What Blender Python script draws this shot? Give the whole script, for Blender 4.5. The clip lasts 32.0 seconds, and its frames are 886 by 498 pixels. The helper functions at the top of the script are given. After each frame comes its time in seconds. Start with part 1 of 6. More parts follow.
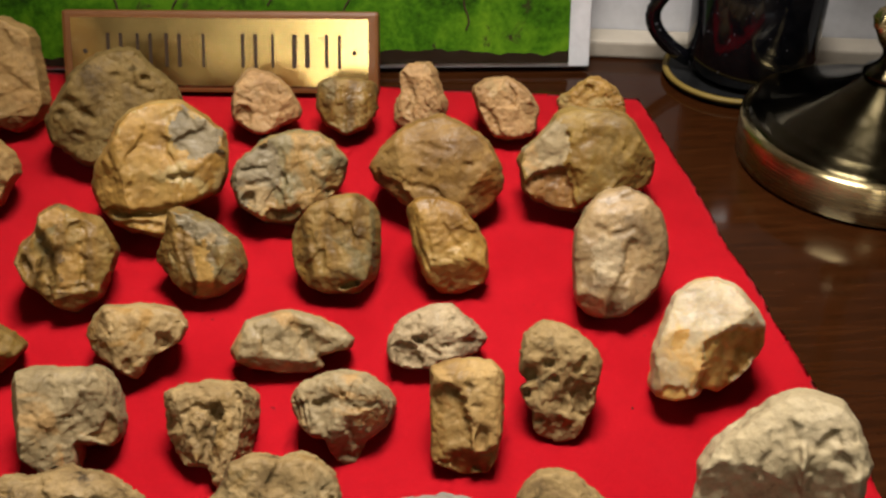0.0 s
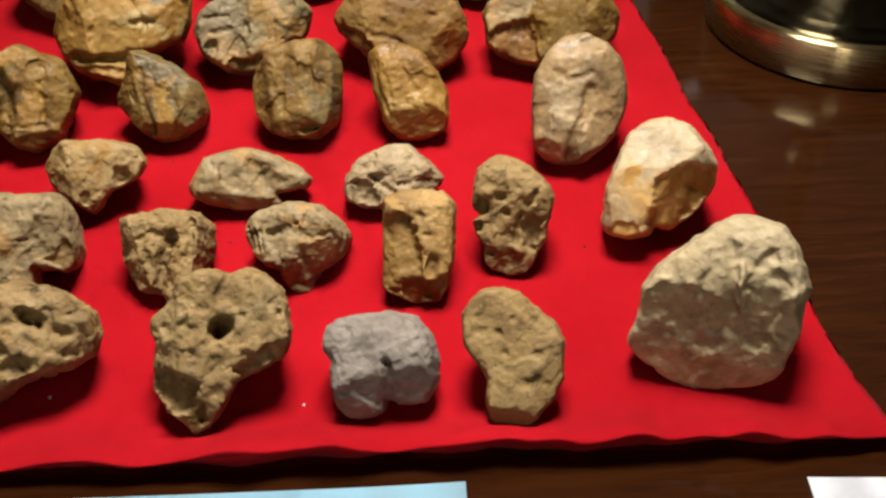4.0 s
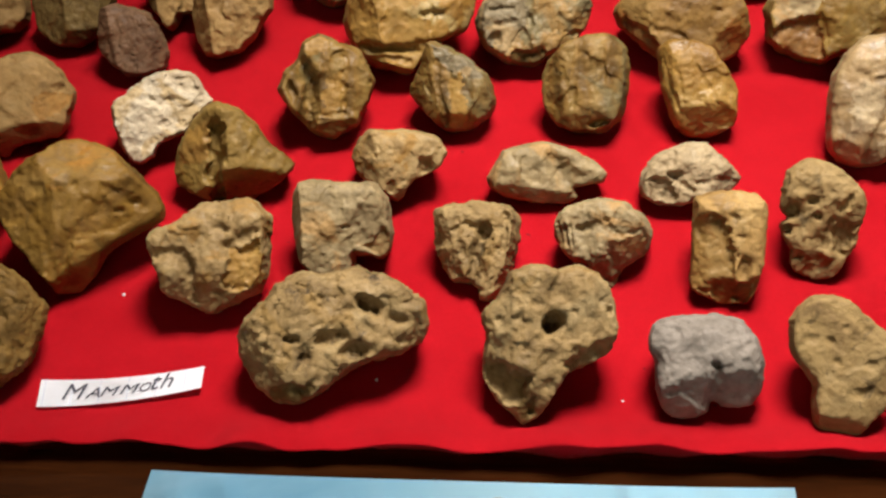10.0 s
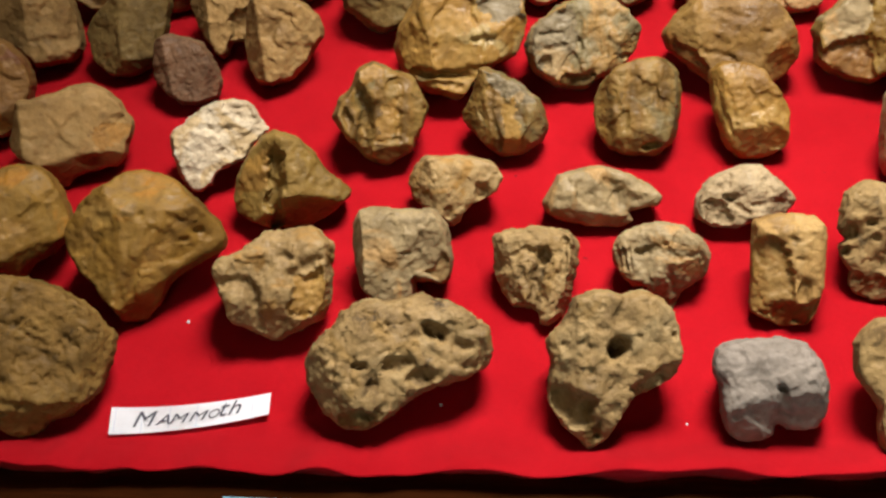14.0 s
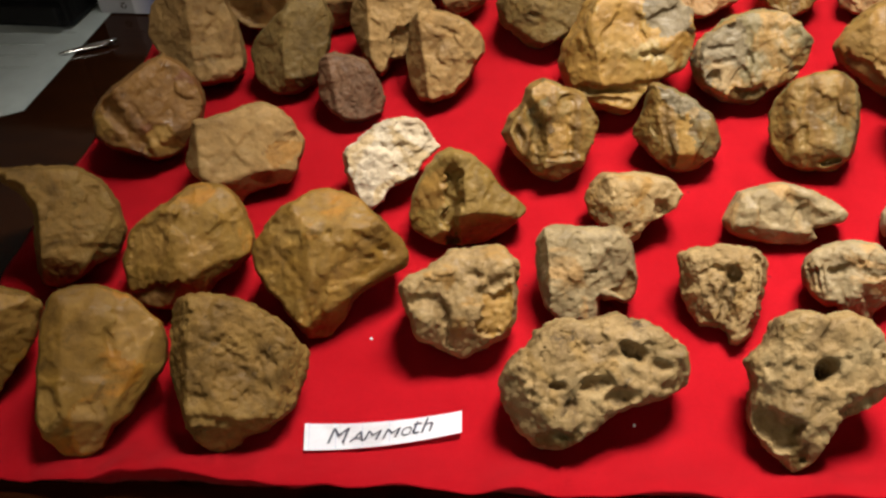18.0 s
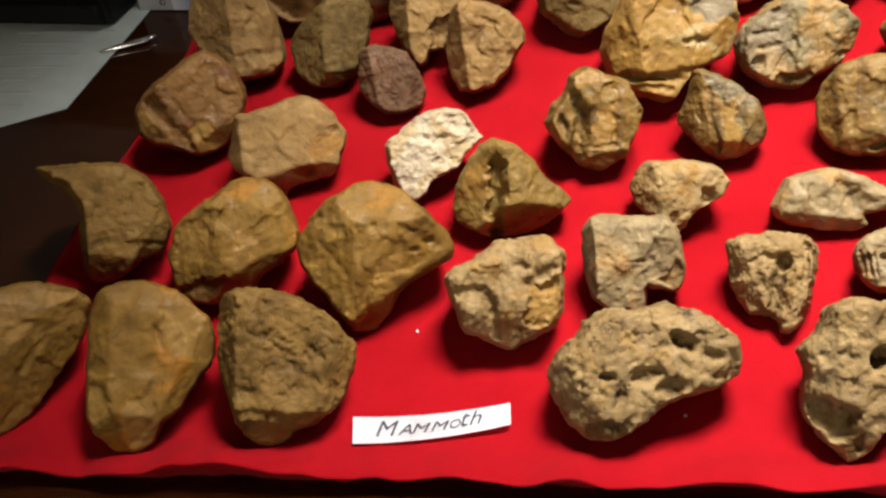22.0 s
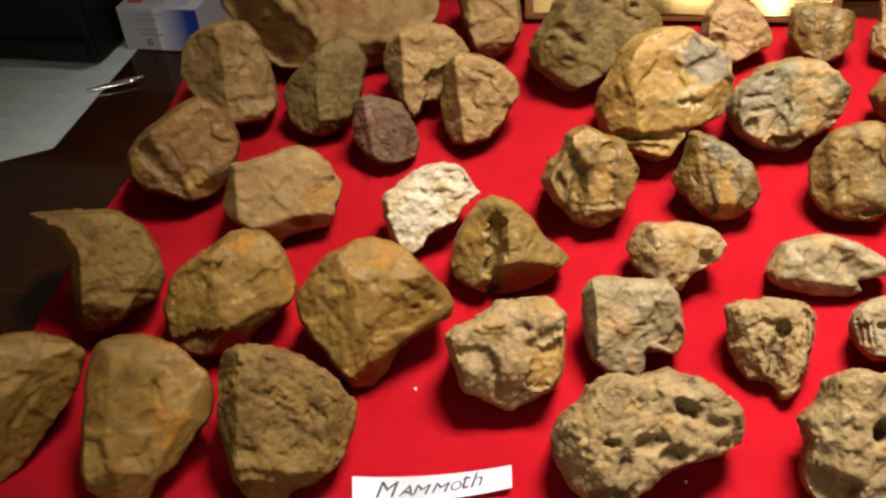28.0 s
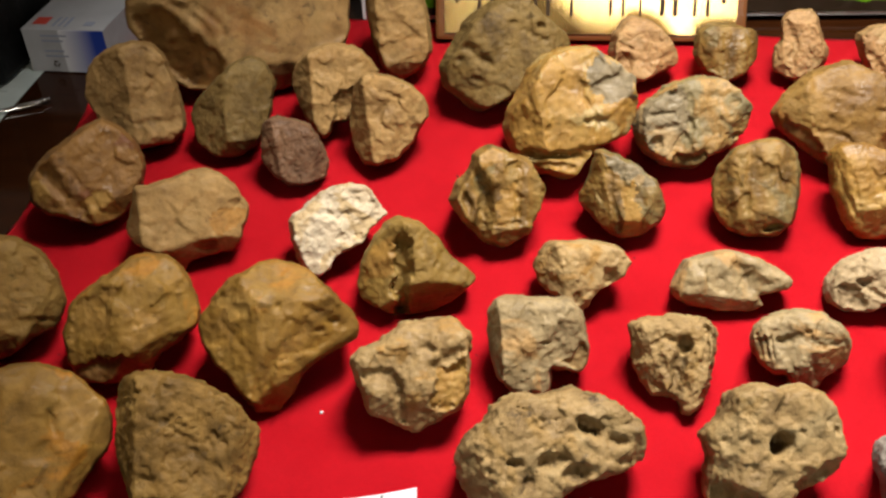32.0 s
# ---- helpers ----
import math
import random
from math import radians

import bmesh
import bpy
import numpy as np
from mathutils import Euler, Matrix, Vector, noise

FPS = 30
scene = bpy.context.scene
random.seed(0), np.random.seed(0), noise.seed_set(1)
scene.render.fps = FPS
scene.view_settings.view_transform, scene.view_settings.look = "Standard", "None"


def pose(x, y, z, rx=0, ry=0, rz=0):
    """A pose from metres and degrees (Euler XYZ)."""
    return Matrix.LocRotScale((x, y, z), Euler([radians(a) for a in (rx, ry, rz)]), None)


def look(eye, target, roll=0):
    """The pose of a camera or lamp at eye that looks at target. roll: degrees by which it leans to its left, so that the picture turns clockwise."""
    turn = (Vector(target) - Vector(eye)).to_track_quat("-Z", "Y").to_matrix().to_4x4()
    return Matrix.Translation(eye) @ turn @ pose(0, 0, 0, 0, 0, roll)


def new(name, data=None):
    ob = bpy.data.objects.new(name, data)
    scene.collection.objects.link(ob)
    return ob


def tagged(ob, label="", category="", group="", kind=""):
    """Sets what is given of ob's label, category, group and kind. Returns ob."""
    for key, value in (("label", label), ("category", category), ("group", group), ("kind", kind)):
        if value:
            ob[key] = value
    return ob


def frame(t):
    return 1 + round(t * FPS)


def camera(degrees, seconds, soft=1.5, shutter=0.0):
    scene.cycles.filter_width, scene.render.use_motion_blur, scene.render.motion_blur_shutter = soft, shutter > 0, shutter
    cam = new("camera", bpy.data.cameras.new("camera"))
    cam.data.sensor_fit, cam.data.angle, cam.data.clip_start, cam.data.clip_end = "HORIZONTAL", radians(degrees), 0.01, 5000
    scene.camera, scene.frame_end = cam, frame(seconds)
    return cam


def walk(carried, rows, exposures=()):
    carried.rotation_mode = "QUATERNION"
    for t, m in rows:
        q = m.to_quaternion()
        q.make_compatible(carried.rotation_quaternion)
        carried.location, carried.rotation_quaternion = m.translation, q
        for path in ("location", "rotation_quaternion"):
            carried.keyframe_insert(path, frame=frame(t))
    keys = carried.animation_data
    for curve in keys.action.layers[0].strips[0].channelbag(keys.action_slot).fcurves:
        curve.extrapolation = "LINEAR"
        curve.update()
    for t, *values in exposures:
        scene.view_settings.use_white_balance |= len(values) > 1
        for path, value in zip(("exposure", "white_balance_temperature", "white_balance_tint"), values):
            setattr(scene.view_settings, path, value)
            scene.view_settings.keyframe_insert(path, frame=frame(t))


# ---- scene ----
cam = camera(42.5, 32.0, 2.5)
PATH = [
    (0, (0.071, 0.155, 0.333), (-0.187, 1.778, -0.808), -0.4),
    (0.5, (0.075, 0.154, 0.329), (-0.182, 1.764, -0.829), -0.2),
    (1, (0.082, 0.147, 0.325), (-0.158, 1.761, -0.832), -0.1),
    (1.5, (0.088, 0.141, 0.317), (-0.142, 1.747, -0.852), 0.3),
    (2, (0.095, 0.137, 0.315), (-0.116, 1.738, -0.865), 0.6),
    (2.5, (0.097, 0.136, 0.309), (-0.115, 1.722, -0.89), 1.4),
    (4.5, (0.085, 0.13, 0.306), (-0.165, 1.668, -0.947), 0.1),
    (5, (0.076, 0.127, 0.306), (-0.199, 1.661, -0.947), 0.2),
    (5.5, (0.067, 0.126, 0.307), (-0.231, 1.652, -0.951), -0.0),
    (6, (0.061, 0.128, 0.308), (-0.263, 1.638, -0.963), -0.9),
    (6.5, (0.06, 0.129, 0.31), (-0.294, 1.643, -0.948), -1.7),
    (7, (0.06, 0.127, 0.311), (-0.301, 1.637, -0.951), -2.1),
    (7.5, (0.054, 0.125, 0.309), (-0.333, 1.63, -0.95), -2.7),
    (8, (0.046, 0.126, 0.312), (-0.374, 1.614, -0.957), -3.1),
    (8.5, (0.036, 0.12, 0.314), (-0.397, 1.61, -0.948), -2.2),
    (9, (0.025, 0.118, 0.317), (-0.429, 1.59, -0.959), -2.5),
    (9.5, (0.027, 0.118, 0.318), (-0.451, 1.587, -0.952), -3.1),
    (10, (0.025, 0.118, 0.319), (-0.444, 1.581, -0.961), -3.0),
    (10.5, (0.027, 0.118, 0.321), (-0.436, 1.593, -0.948), -3.5),
    (11, (0.028, 0.119, 0.322), (-0.429, 1.6, -0.941), -3.4),
    (11.5, (0.025, 0.118, 0.325), (-0.456, 1.589, -0.942), -3.5),
    (12, (0.023, 0.117, 0.327), (-0.46, 1.594, -0.932), -3.1),
    (12.5, (0.023, 0.115, 0.326), (-0.45, 1.593, -0.936), -3.2),
    (13, (0.016, 0.112, 0.328), (-0.487, 1.597, -0.914), -3.7),
    (13.5, (0.013, 0.113, 0.327), (-0.492, 1.581, -0.934), -4.4),
    (15.5, (0.003, 0.11, 0.33), (-0.549, 1.577, -0.912), -5.0),
    (16, (-0.003, 0.105, 0.336), (-0.552, 1.583, -0.896), -4.6),
    (16.5, (-0.014, 0.104, 0.333), (-0.598, 1.557, -0.912), -6.0),
    (17, (-0.021, 0.105, 0.334), (-0.64, 1.544, -0.91), -7.4),
    (17.5, (-0.024, 0.106, 0.336), (-0.67, 1.545, -0.893), -7.9),
    (18, (-0.028, 0.103, 0.333), (-0.687, 1.532, -0.901), -7.9),
    (18.5, (-0.03, 0.103, 0.33), (-0.707, 1.514, -0.915), -8.4),
    (19, (-0.039, 0.102, 0.338), (-0.752, 1.506, -0.894), -8.2),
    (19.5, (-0.039, 0.104, 0.336), (-0.765, 1.499, -0.9), -8.7),
    (20, (-0.039, 0.102, 0.335), (-0.758, 1.504, -0.897), -8.9),
    (20.5, (-0.037, 0.101, 0.333), (-0.737, 1.509, -0.902), -8.6),
    (21, (-0.031, 0.101, 0.333), (-0.758, 1.496, -0.902), -10.0),
    (21.5, (-0.033, 0.102, 0.331), (-0.738, 1.494, -0.92), -9.9),
    (22, (-0.033, 0.103, 0.332), (-0.747, 1.503, -0.906), -10.1),
    (22.5, (-0.032, 0.101, 0.332), (-0.742, 1.51, -0.897), -9.9),
    (23, (-0.031, 0.103, 0.333), (-0.723, 1.516, -0.902), -9.4),
    (23.5, (-0.032, 0.103, 0.333), (-0.713, 1.517, -0.907), -9.3),
    (24, (-0.035, 0.101, 0.337), (-0.722, 1.524, -0.889), -9.0),
    (24.5, (-0.034, 0.103, 0.336), (-0.702, 1.524, -0.903), -9.0),
    (25, (-0.035, 0.104, 0.337), (-0.72, 1.517, -0.902), -9.3),
    (25.5, (-0.034, 0.102, 0.339), (-0.73, 1.522, -0.885), -9.4),
    (27.5, (-0.044, 0.1, 0.34), (-0.697, 1.56, -0.861), -6.9),
    (28, (-0.052, 0.104, 0.344), (-0.702, 1.561, -0.863), -7.0),
    (28.5, (-0.054, 0.101, 0.346), (-0.648, 1.599, -0.839), -5.4),
    (29, (-0.055, 0.1, 0.342), (-0.644, 1.597, -0.846), -5.5),
    (29.5, (-0.053, 0.102, 0.339), (-0.64, 1.593, -0.859), -5.5),
    (30, (-0.049, 0.104, 0.341), (-0.618, 1.6, -0.858), -5.7),
    (30.5, (-0.051, 0.104, 0.342), (-0.614, 1.609, -0.849), -5.2),
    (31, (-0.047, 0.107, 0.341), (-0.597, 1.612, -0.855), -5.3),
    (31.5, (-0.046, 0.106, 0.341), (-0.598, 1.618, -0.845), -5.3),
    (32, (-0.041, 0.11, 0.342), (-0.585, 1.623, -0.848), -5.3),
]
walk(cam, [(t, look(eye, target, roll)) for t, eye, target, roll in PATH], exposures=[(0, -0.1), (5, 0.05), (13, 0.1), (17, 0.18), (19, 0.3), (23, 0.44), (28, 0.43), (32, 0.38)])

# ---- light ----
world = bpy.data.worlds.new("room_dimness")
scene.world = world
world.use_nodes = True
world.node_tree.nodes["Background"].inputs["Color"].default_value = (1.0, 0.9, 0.8, 1)
world.node_tree.nodes["Background"].inputs["Strength"].default_value = 0.022

LAMP_HEAD = Vector((0.025, 0.54, 0.77))
bulb_data = bpy.data.lights.new("bulb_light", "SPOT")
bulb_data.energy, bulb_data.color, bulb_data.shadow_soft_size = 69.0, (1.0, 0.95, 0.89), 0.135
bulb_data.spot_size, bulb_data.spot_blend = radians(68), 0.9
new("bulb_light", bulb_data).matrix_basis = look(LAMP_HEAD, (-0.02, 0.565, 0.0))


# ---- materials ----
class Nodes:
    """A material's node tree, with short ways to add nodes and links."""

    def __init__(self, name):
        self.material = bpy.data.materials.new(name)
        self.material.use_nodes = True
        self.tree = self.material.node_tree
        self.bsdf = self.tree.nodes["Principled BSDF"]

    def add(self, kind, inputs=None, **settings):
        node = self.tree.nodes.new(kind)
        for key, value in settings.items():
            setattr(node, key, value)
        for key, value in (inputs or {}).items():
            if isinstance(value, bpy.types.NodeSocket):
                self.tree.links.new(value, node.inputs[key])
            else:
                node.inputs[key].default_value = value
        return node

    def place(self, shift=True):
        coords = self.add("ShaderNodeTexCoord").outputs["Object"]
        if not shift:
            return coords
        info = self.add("ShaderNodeObjectInfo")
        jump = self.add("ShaderNodeMath", {0: info.outputs["Random"], 1: 7.0}, operation="MULTIPLY")
        return self.add("ShaderNodeVectorMath", {0: coords, 1: jump.outputs[0]}, operation="ADD").outputs[0]

    def noise(self, vector, scale, detail=4.0, rough=0.55, warp=0.0):
        return self.add("ShaderNodeTexNoise", {"Vector": vector, "Scale": scale, "Detail": detail, "Roughness": rough, "Distortion": warp}).outputs["Fac"]

    def ramp(self, value, *stops):
        node = self.add("ShaderNodeValToRGB", {"Fac": value})
        points = node.color_ramp.elements
        while len(points) < len(stops):
            points.new(0.5)
        for point, (where, colour) in zip(points, stops):
            point.position, point.color = where, (*colour, 1) if len(colour) == 3 else colour
        return node.outputs["Color"]

    def grey(self, value, a, b, low=0.0, high=1.0):
        return self.add("ShaderNodeMapRange", {"Value": value, "From Min": a, "From Max": b, "To Min": low, "To Max": high}).outputs[0]

    def mix(self, fac, a, b, blend="MIX"):
        node = self.add("ShaderNodeMix", data_type="RGBA", blend_type=blend)
        for socket, value in ((node.inputs[0], fac), (node.inputs[6], a), (node.inputs[7], b)):
            if isinstance(value, bpy.types.NodeSocket):
                self.tree.links.new(value, socket)
            else:
                socket.default_value = (*value, 1) if isinstance(value, tuple) and len(value) == 3 else value
        return node.outputs[2]

    def math(self, operation, a, b=0.0):
        return self.add("ShaderNodeMath", {0: a, 1: b}, operation=operation).outputs[0]

    def bump(self, height, strength, distance, normal=None):
        inputs = {"Height": height, "Strength": strength, "Distance": distance}
        if normal:
            inputs["Normal"] = normal
        return self.add("ShaderNodeBump", inputs).outputs[0]

    def done(self, **sockets):
        for key, value in sockets.items():
            socket = self.bsdf.inputs[key.replace("_", " ")]
            if isinstance(value, bpy.types.NodeSocket):
                self.tree.links.new(value, socket)
            else:
                socket.default_value = (*value, 1) if isinstance(value, tuple) and len(value) == 3 else value
        return self.material


def stone_material(name, low, mid, high, patch=None, much=0.5, scale=40, gloss=0.0, relief=1.0, bands=0.0, pit_dark=0.5, tint=(1.0, 0.835, 0.53), clear=0.0):
    """Rock: three tones in clouds, patches of another mineral, fine grain, hairline cracks, dark pits."""
    low, mid, high = (tuple((0.71 if mid[0] < 0.4 else 0.62) * c * k for c, k in zip(tone, tint)) for tone in (low, mid, tuple((0.78 if mid[0] < 0.4 else 0.84) * c for c in high)))
    if patch:
        patch = tuple(0.8 * c * k for c, k in zip(patch, tint))
    n = Nodes(name)
    at = n.place()
    cloud = n.noise(at, scale, 6, 0.62, 0.6)
    if bands:
        wave = n.add("ShaderNodeTexWave", {"Vector": at, "Scale": scale * 0.75, "Distortion": 3.5, "Detail": 4.0, "Detail Scale": 1.6}).outputs["Fac"]
        cloud = n.add("ShaderNodeMix", {0: bands, 2: cloud, 3: wave}, data_type="FLOAT").outputs[0]
    colour = n.ramp(cloud, (0.28, low), (0.5, mid), (0.72, high))
    if patch:
        where = n.grey(n.noise(at, scale * 0.6, 5, 0.6, 1.2), 0.64 - 0.25 * much, 0.7 - 0.25 * much)
        colour = n.mix(where, colour, patch)
    grain = n.noise(at, 330, 5, 0.65)
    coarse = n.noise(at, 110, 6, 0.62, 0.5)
    blotch = n.noise(at, 70, 5, 0.6, 0.8)
    colour = n.mix(0.48, colour, n.ramp(blotch, (0.32, (0.5, 0.47, 0.43)), (0.5, (0.95, 0.95, 0.95)), (0.7, (1.2, 1.2, 1.18))), "MULTIPLY")
    colour = n.mix(0.36, colour, n.ramp(grain, (0.3, (0.5, 0.47, 0.43)), (0.5, (0.97, 0.97, 0.97)), (0.72, (1.26, 1.25, 1.22))), "MULTIPLY")
    cell = n.add("ShaderNodeTexVoronoi", {"Vector": n.mix(0.06, at, n.add("ShaderNodeTexNoise", {"Vector": at, "Scale": 90.0, "Detail": 4.0}).outputs["Color"]), "Scale": scale * 1.3}, feature="DISTANCE_TO_EDGE").outputs["Distance"]
    crack = n.math("MULTIPLY", n.grey(cell, 0.0, 0.035, 1.0, 0.0), n.grey(n.noise(at, 55, 3), 0.5, 0.62))
    colour = n.mix(n.math("MULTIPLY", crack, 0.12), colour, tuple(c * 0.3 for c in low))
    # darker where the coarse bump noise is lowest
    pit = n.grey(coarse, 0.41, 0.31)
    colour = n.mix(n.math("MULTIPLY", pit, pit_dark), colour, tuple(c * 0.35 for c in low))
    chip = n.add("ShaderNodeTexVoronoi", {"Vector": n.mix(0.03, at, n.add("ShaderNodeTexNoise", {"Vector": at, "Scale": 140.0, "Detail": 3.0}).outputs["Color"]), "Scale": 190.0}, feature="F1").outputs["Distance"]
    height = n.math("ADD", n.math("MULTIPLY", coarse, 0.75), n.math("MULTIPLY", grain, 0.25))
    height = n.math("ADD", height, n.math("MULTIPLY", chip, 0.22))
    height = n.math("SUBTRACT", height, n.math("MULTIPLY", crack, 0.03))
    sheen = n.grey(n.noise(at, 90, 5, 0.65), 0.42, 0.68, 0.78 - 0.2 * gloss, 0.5 - 0.25 * gloss)
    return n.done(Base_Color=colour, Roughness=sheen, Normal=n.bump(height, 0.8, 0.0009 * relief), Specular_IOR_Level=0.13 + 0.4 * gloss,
                  Subsurface_Weight=clear, Subsurface_Radius=Vector((1.0, 0.6, 0.3)), Subsurface_Scale=0.007)


CREAM = stone_material("cream_stone", (0.26, 0.2, 0.12), (0.53, 0.445, 0.3), (0.7, 0.61, 0.45), (0.32, 0.265, 0.19), 0.3, 30, 0.1, 1.3, tint=(1.0, 0.93, 0.78))
QUARTZ = stone_material("orange_white_quartz", (0.44, 0.3, 0.14), (0.56, 0.45, 0.29), (0.64, 0.56, 0.42), (0.5, 0.33, 0.13), 0.25, 28, 0.4, 0.5, pit_dark=0.15, tint=(1.0, 0.93, 0.8), clear=0.45)
BUFF = stone_material("buff_stone", (0.176, 0.123, 0.0704), (0.317, 0.238, 0.132), (0.405, 0.317, 0.194), None, 0.5, 45, 0.0, 1.4, pit_dark=0.8, tint=(1.0, 0.87, 0.62))
GREY = stone_material("grey_stone", (0.17, 0.15, 0.14), (0.28, 0.255, 0.245), (0.36, 0.33, 0.32), None, 0.5, 50, 0.0, 1.0, tint=(1.0, 0.93, 0.8))
GREYTAN = stone_material("grey_tan_stone", (0.18, 0.14, 0.08), (0.34, 0.28, 0.18), (0.45, 0.38, 0.26), (0.38, 0.26, 0.13), 0.3, 45, 0.3, 1.0, tint=(0.93, 0.825, 0.63))
PALETAN = stone_material("pale_tan_stone", (0.18, 0.12, 0.055), (0.36, 0.27, 0.15), (0.48, 0.38, 0.23), (0.3, 0.19, 0.07), 0.35, 45, 0.2, 1.0, tint=(0.95, 0.83, 0.61))
BONE = stone_material("porous_fossil_bone", (0.132, 0.088, 0.044), (0.334, 0.246, 0.132), (0.484, 0.387, 0.238), (0.26, 0.18, 0.08), 0.3, 55, 0.15, 1.9, pit_dark=0.9, tint=(0.93, 0.82, 0.61))
TOOTH = stone_material("cream_brown_tooth_stone", (0.2, 0.12, 0.05), (0.42, 0.3, 0.15), (0.6, 0.48, 0.3), (0.2, 0.11, 0.045), 0.5, 26, 0.2, 1.2)
WHITETAN = stone_material("pale_cream_stone", (0.282, 0.207, 0.122), (0.47, 0.376, 0.244), (0.62, 0.536, 0.404), None, 0.5, 50, 0.1, 1.3, tint=(1.0, 0.93, 0.8))
WHITE = stone_material("chalk_white_stone", (0.42, 0.32, 0.2), (0.7, 0.61, 0.48), (0.82, 0.75, 0.63), (0.46, 0.36, 0.22), 0.3, 60, 0.1, 1.3, pit_dark=0.4, tint=(1.0, 0.93, 0.8))
BROWN = stone_material("amber_brown_stone", (0.1, 0.058, 0.018), (0.24, 0.155, 0.05), (0.34, 0.24, 0.1), (0.3, 0.16, 0.035), 0.45, 32, 0.22, 0.8, tint=(1.0, 0.82, 0.42))
ROUGHBROWN = stone_material("rough_brown_stone", (0.1, 0.065, 0.025), (0.23, 0.155, 0.068), (0.32, 0.235, 0.115), None, 0.5, 55, 0.1, 1.7, pit_dark=0.8, tint=(1.0, 0.82, 0.44))
OLIVE = stone_material("olive_brown_stone", (0.1, 0.068, 0.022), (0.24, 0.17, 0.07), (0.36, 0.28, 0.15), (0.15, 0.095, 0.025), 0.4, 30, 0.35, 0.8, tint=(1.0, 0.84, 0.44))
AMBER = stone_material("honey_amber_stone", (0.17, 0.085, 0.02), (0.34, 0.2, 0.06), (0.45, 0.32, 0.14), (0.32, 0.24, 0.13), 0.3, 34, 0.5, 0.9, tint=(1.0, 0.92, 0.6))
BANDED = stone_material("banded_brown_stone", (0.1, 0.062, 0.022), (0.22, 0.145, 0.058), (0.31, 0.23, 0.115), (0.15, 0.13, 0.09), 0.35, 34, 0.45, 0.7, bands=0.3, tint=(1.0, 0.83, 0.44))
BLUEORANGE = stone_material("orange_blue_mottled_stone", (0.15, 0.11, 0.06), (0.33, 0.23, 0.11), (0.42, 0.31, 0.16), (0.19, 0.175, 0.125), 0.5, 36, 0.4, 1.2)
DOME = stone_material("tawny_brown_stone", (0.13, 0.075, 0.028), (0.27, 0.18, 0.08), (0.37, 0.27, 0.14), (0.24, 0.12, 0.04), 0.3, 34, 0.4, 1.1, tint=(1.0, 0.83, 0.46))
PINK = stone_material("peach_pink_stone", (0.23, 0.14, 0.08), (0.39, 0.265, 0.165), (0.48, 0.36, 0.24), (0.3, 0.23, 0.15), 0.25, 45, 0.3, 0.9)
PURPLE = stone_material("purple_brown_stone", (0.1, 0.062, 0.05), (0.18, 0.115, 0.092), (0.23, 0.155, 0.12), None, 0.5, 45, 0.1, 1.0)
SAND = stone_material("sandy_tan_stone", (0.19, 0.125, 0.062), (0.33, 0.235, 0.13), (0.4, 0.3, 0.175), (0.26, 0.175, 0.09), 0.3, 34, 0.1, 0.9)
SLAB = stone_material("layered_tan_stone", (0.15, 0.09, 0.04), (0.33, 0.23, 0.125), (0.4, 0.3, 0.175), (0.22, 0.12, 0.05), 0.3, 16, 0.15, 1.0, bands=0.2)
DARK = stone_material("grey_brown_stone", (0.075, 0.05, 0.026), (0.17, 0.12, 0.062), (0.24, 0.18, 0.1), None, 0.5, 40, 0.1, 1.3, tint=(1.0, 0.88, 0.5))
REDBROWN = stone_material("red_brown_stone", (0.1, 0.05, 0.018), (0.25, 0.145, 0.055), (0.34, 0.21, 0.09), (0.15, 0.065, 0.03), 0.35, 34, 0.45, 0.9)
PEBBLE = stone_material("grey_cream_pebble", (0.19, 0.14, 0.095), (0.34, 0.265, 0.185), (0.56, 0.47, 0.36), (0.2, 0.155, 0.11), 0.4, 34, 0.6, 0.8)


BLUEGREY = stone_material("blue_grey_mineral", (0.12, 0.098, 0.06), (0.235, 0.195, 0.13), (0.32, 0.265, 0.18), (0.3, 0.22, 0.12), 0.4, 40, 0.3, 1.0, tint=(1.0, 0.93, 0.78))
QUARTZ_AMBER = stone_material("amber_quartz_face", (0.4, 0.2, 0.05), (0.55, 0.34, 0.12), (0.62, 0.46, 0.24), None, 0.5, 30, 0.4, 0.5, pit_dark=0.15, tint=(1.0, 0.9, 0.65), clear=0.45)
ORANGE = stone_material("orange_stained_stone", (0.24, 0.13, 0.05), (0.36, 0.22, 0.09), (0.42, 0.29, 0.14), None, 0.5, 34, 0.1, 0.9)
HONEY = stone_material("golden_honey_mineral", (0.17, 0.095, 0.03), (0.33, 0.2, 0.07), (0.42, 0.28, 0.11), None, 0.5, 36, 0.45, 0.5, pit_dark=0.2, tint=(1.0, 0.9, 0.55))


def plain(name, colour, rough=0.5, metal=0.0, **more):
    n = Nodes(name)
    mottle = n.noise(n.place(), 60, 5, 0.6)
    shade = n.mix(0.35, colour, n.ramp(mottle, (0.35, tuple(c * 0.75 for c in colour)), (0.65, tuple(min(1, c * 1.2) for c in colour))))
    return n.done(Base_Color=shade, Roughness=n.grey(mottle, 0.3, 0.7, rough * 0.85, min(1, rough * 1.15)), Metallic=metal, **more)


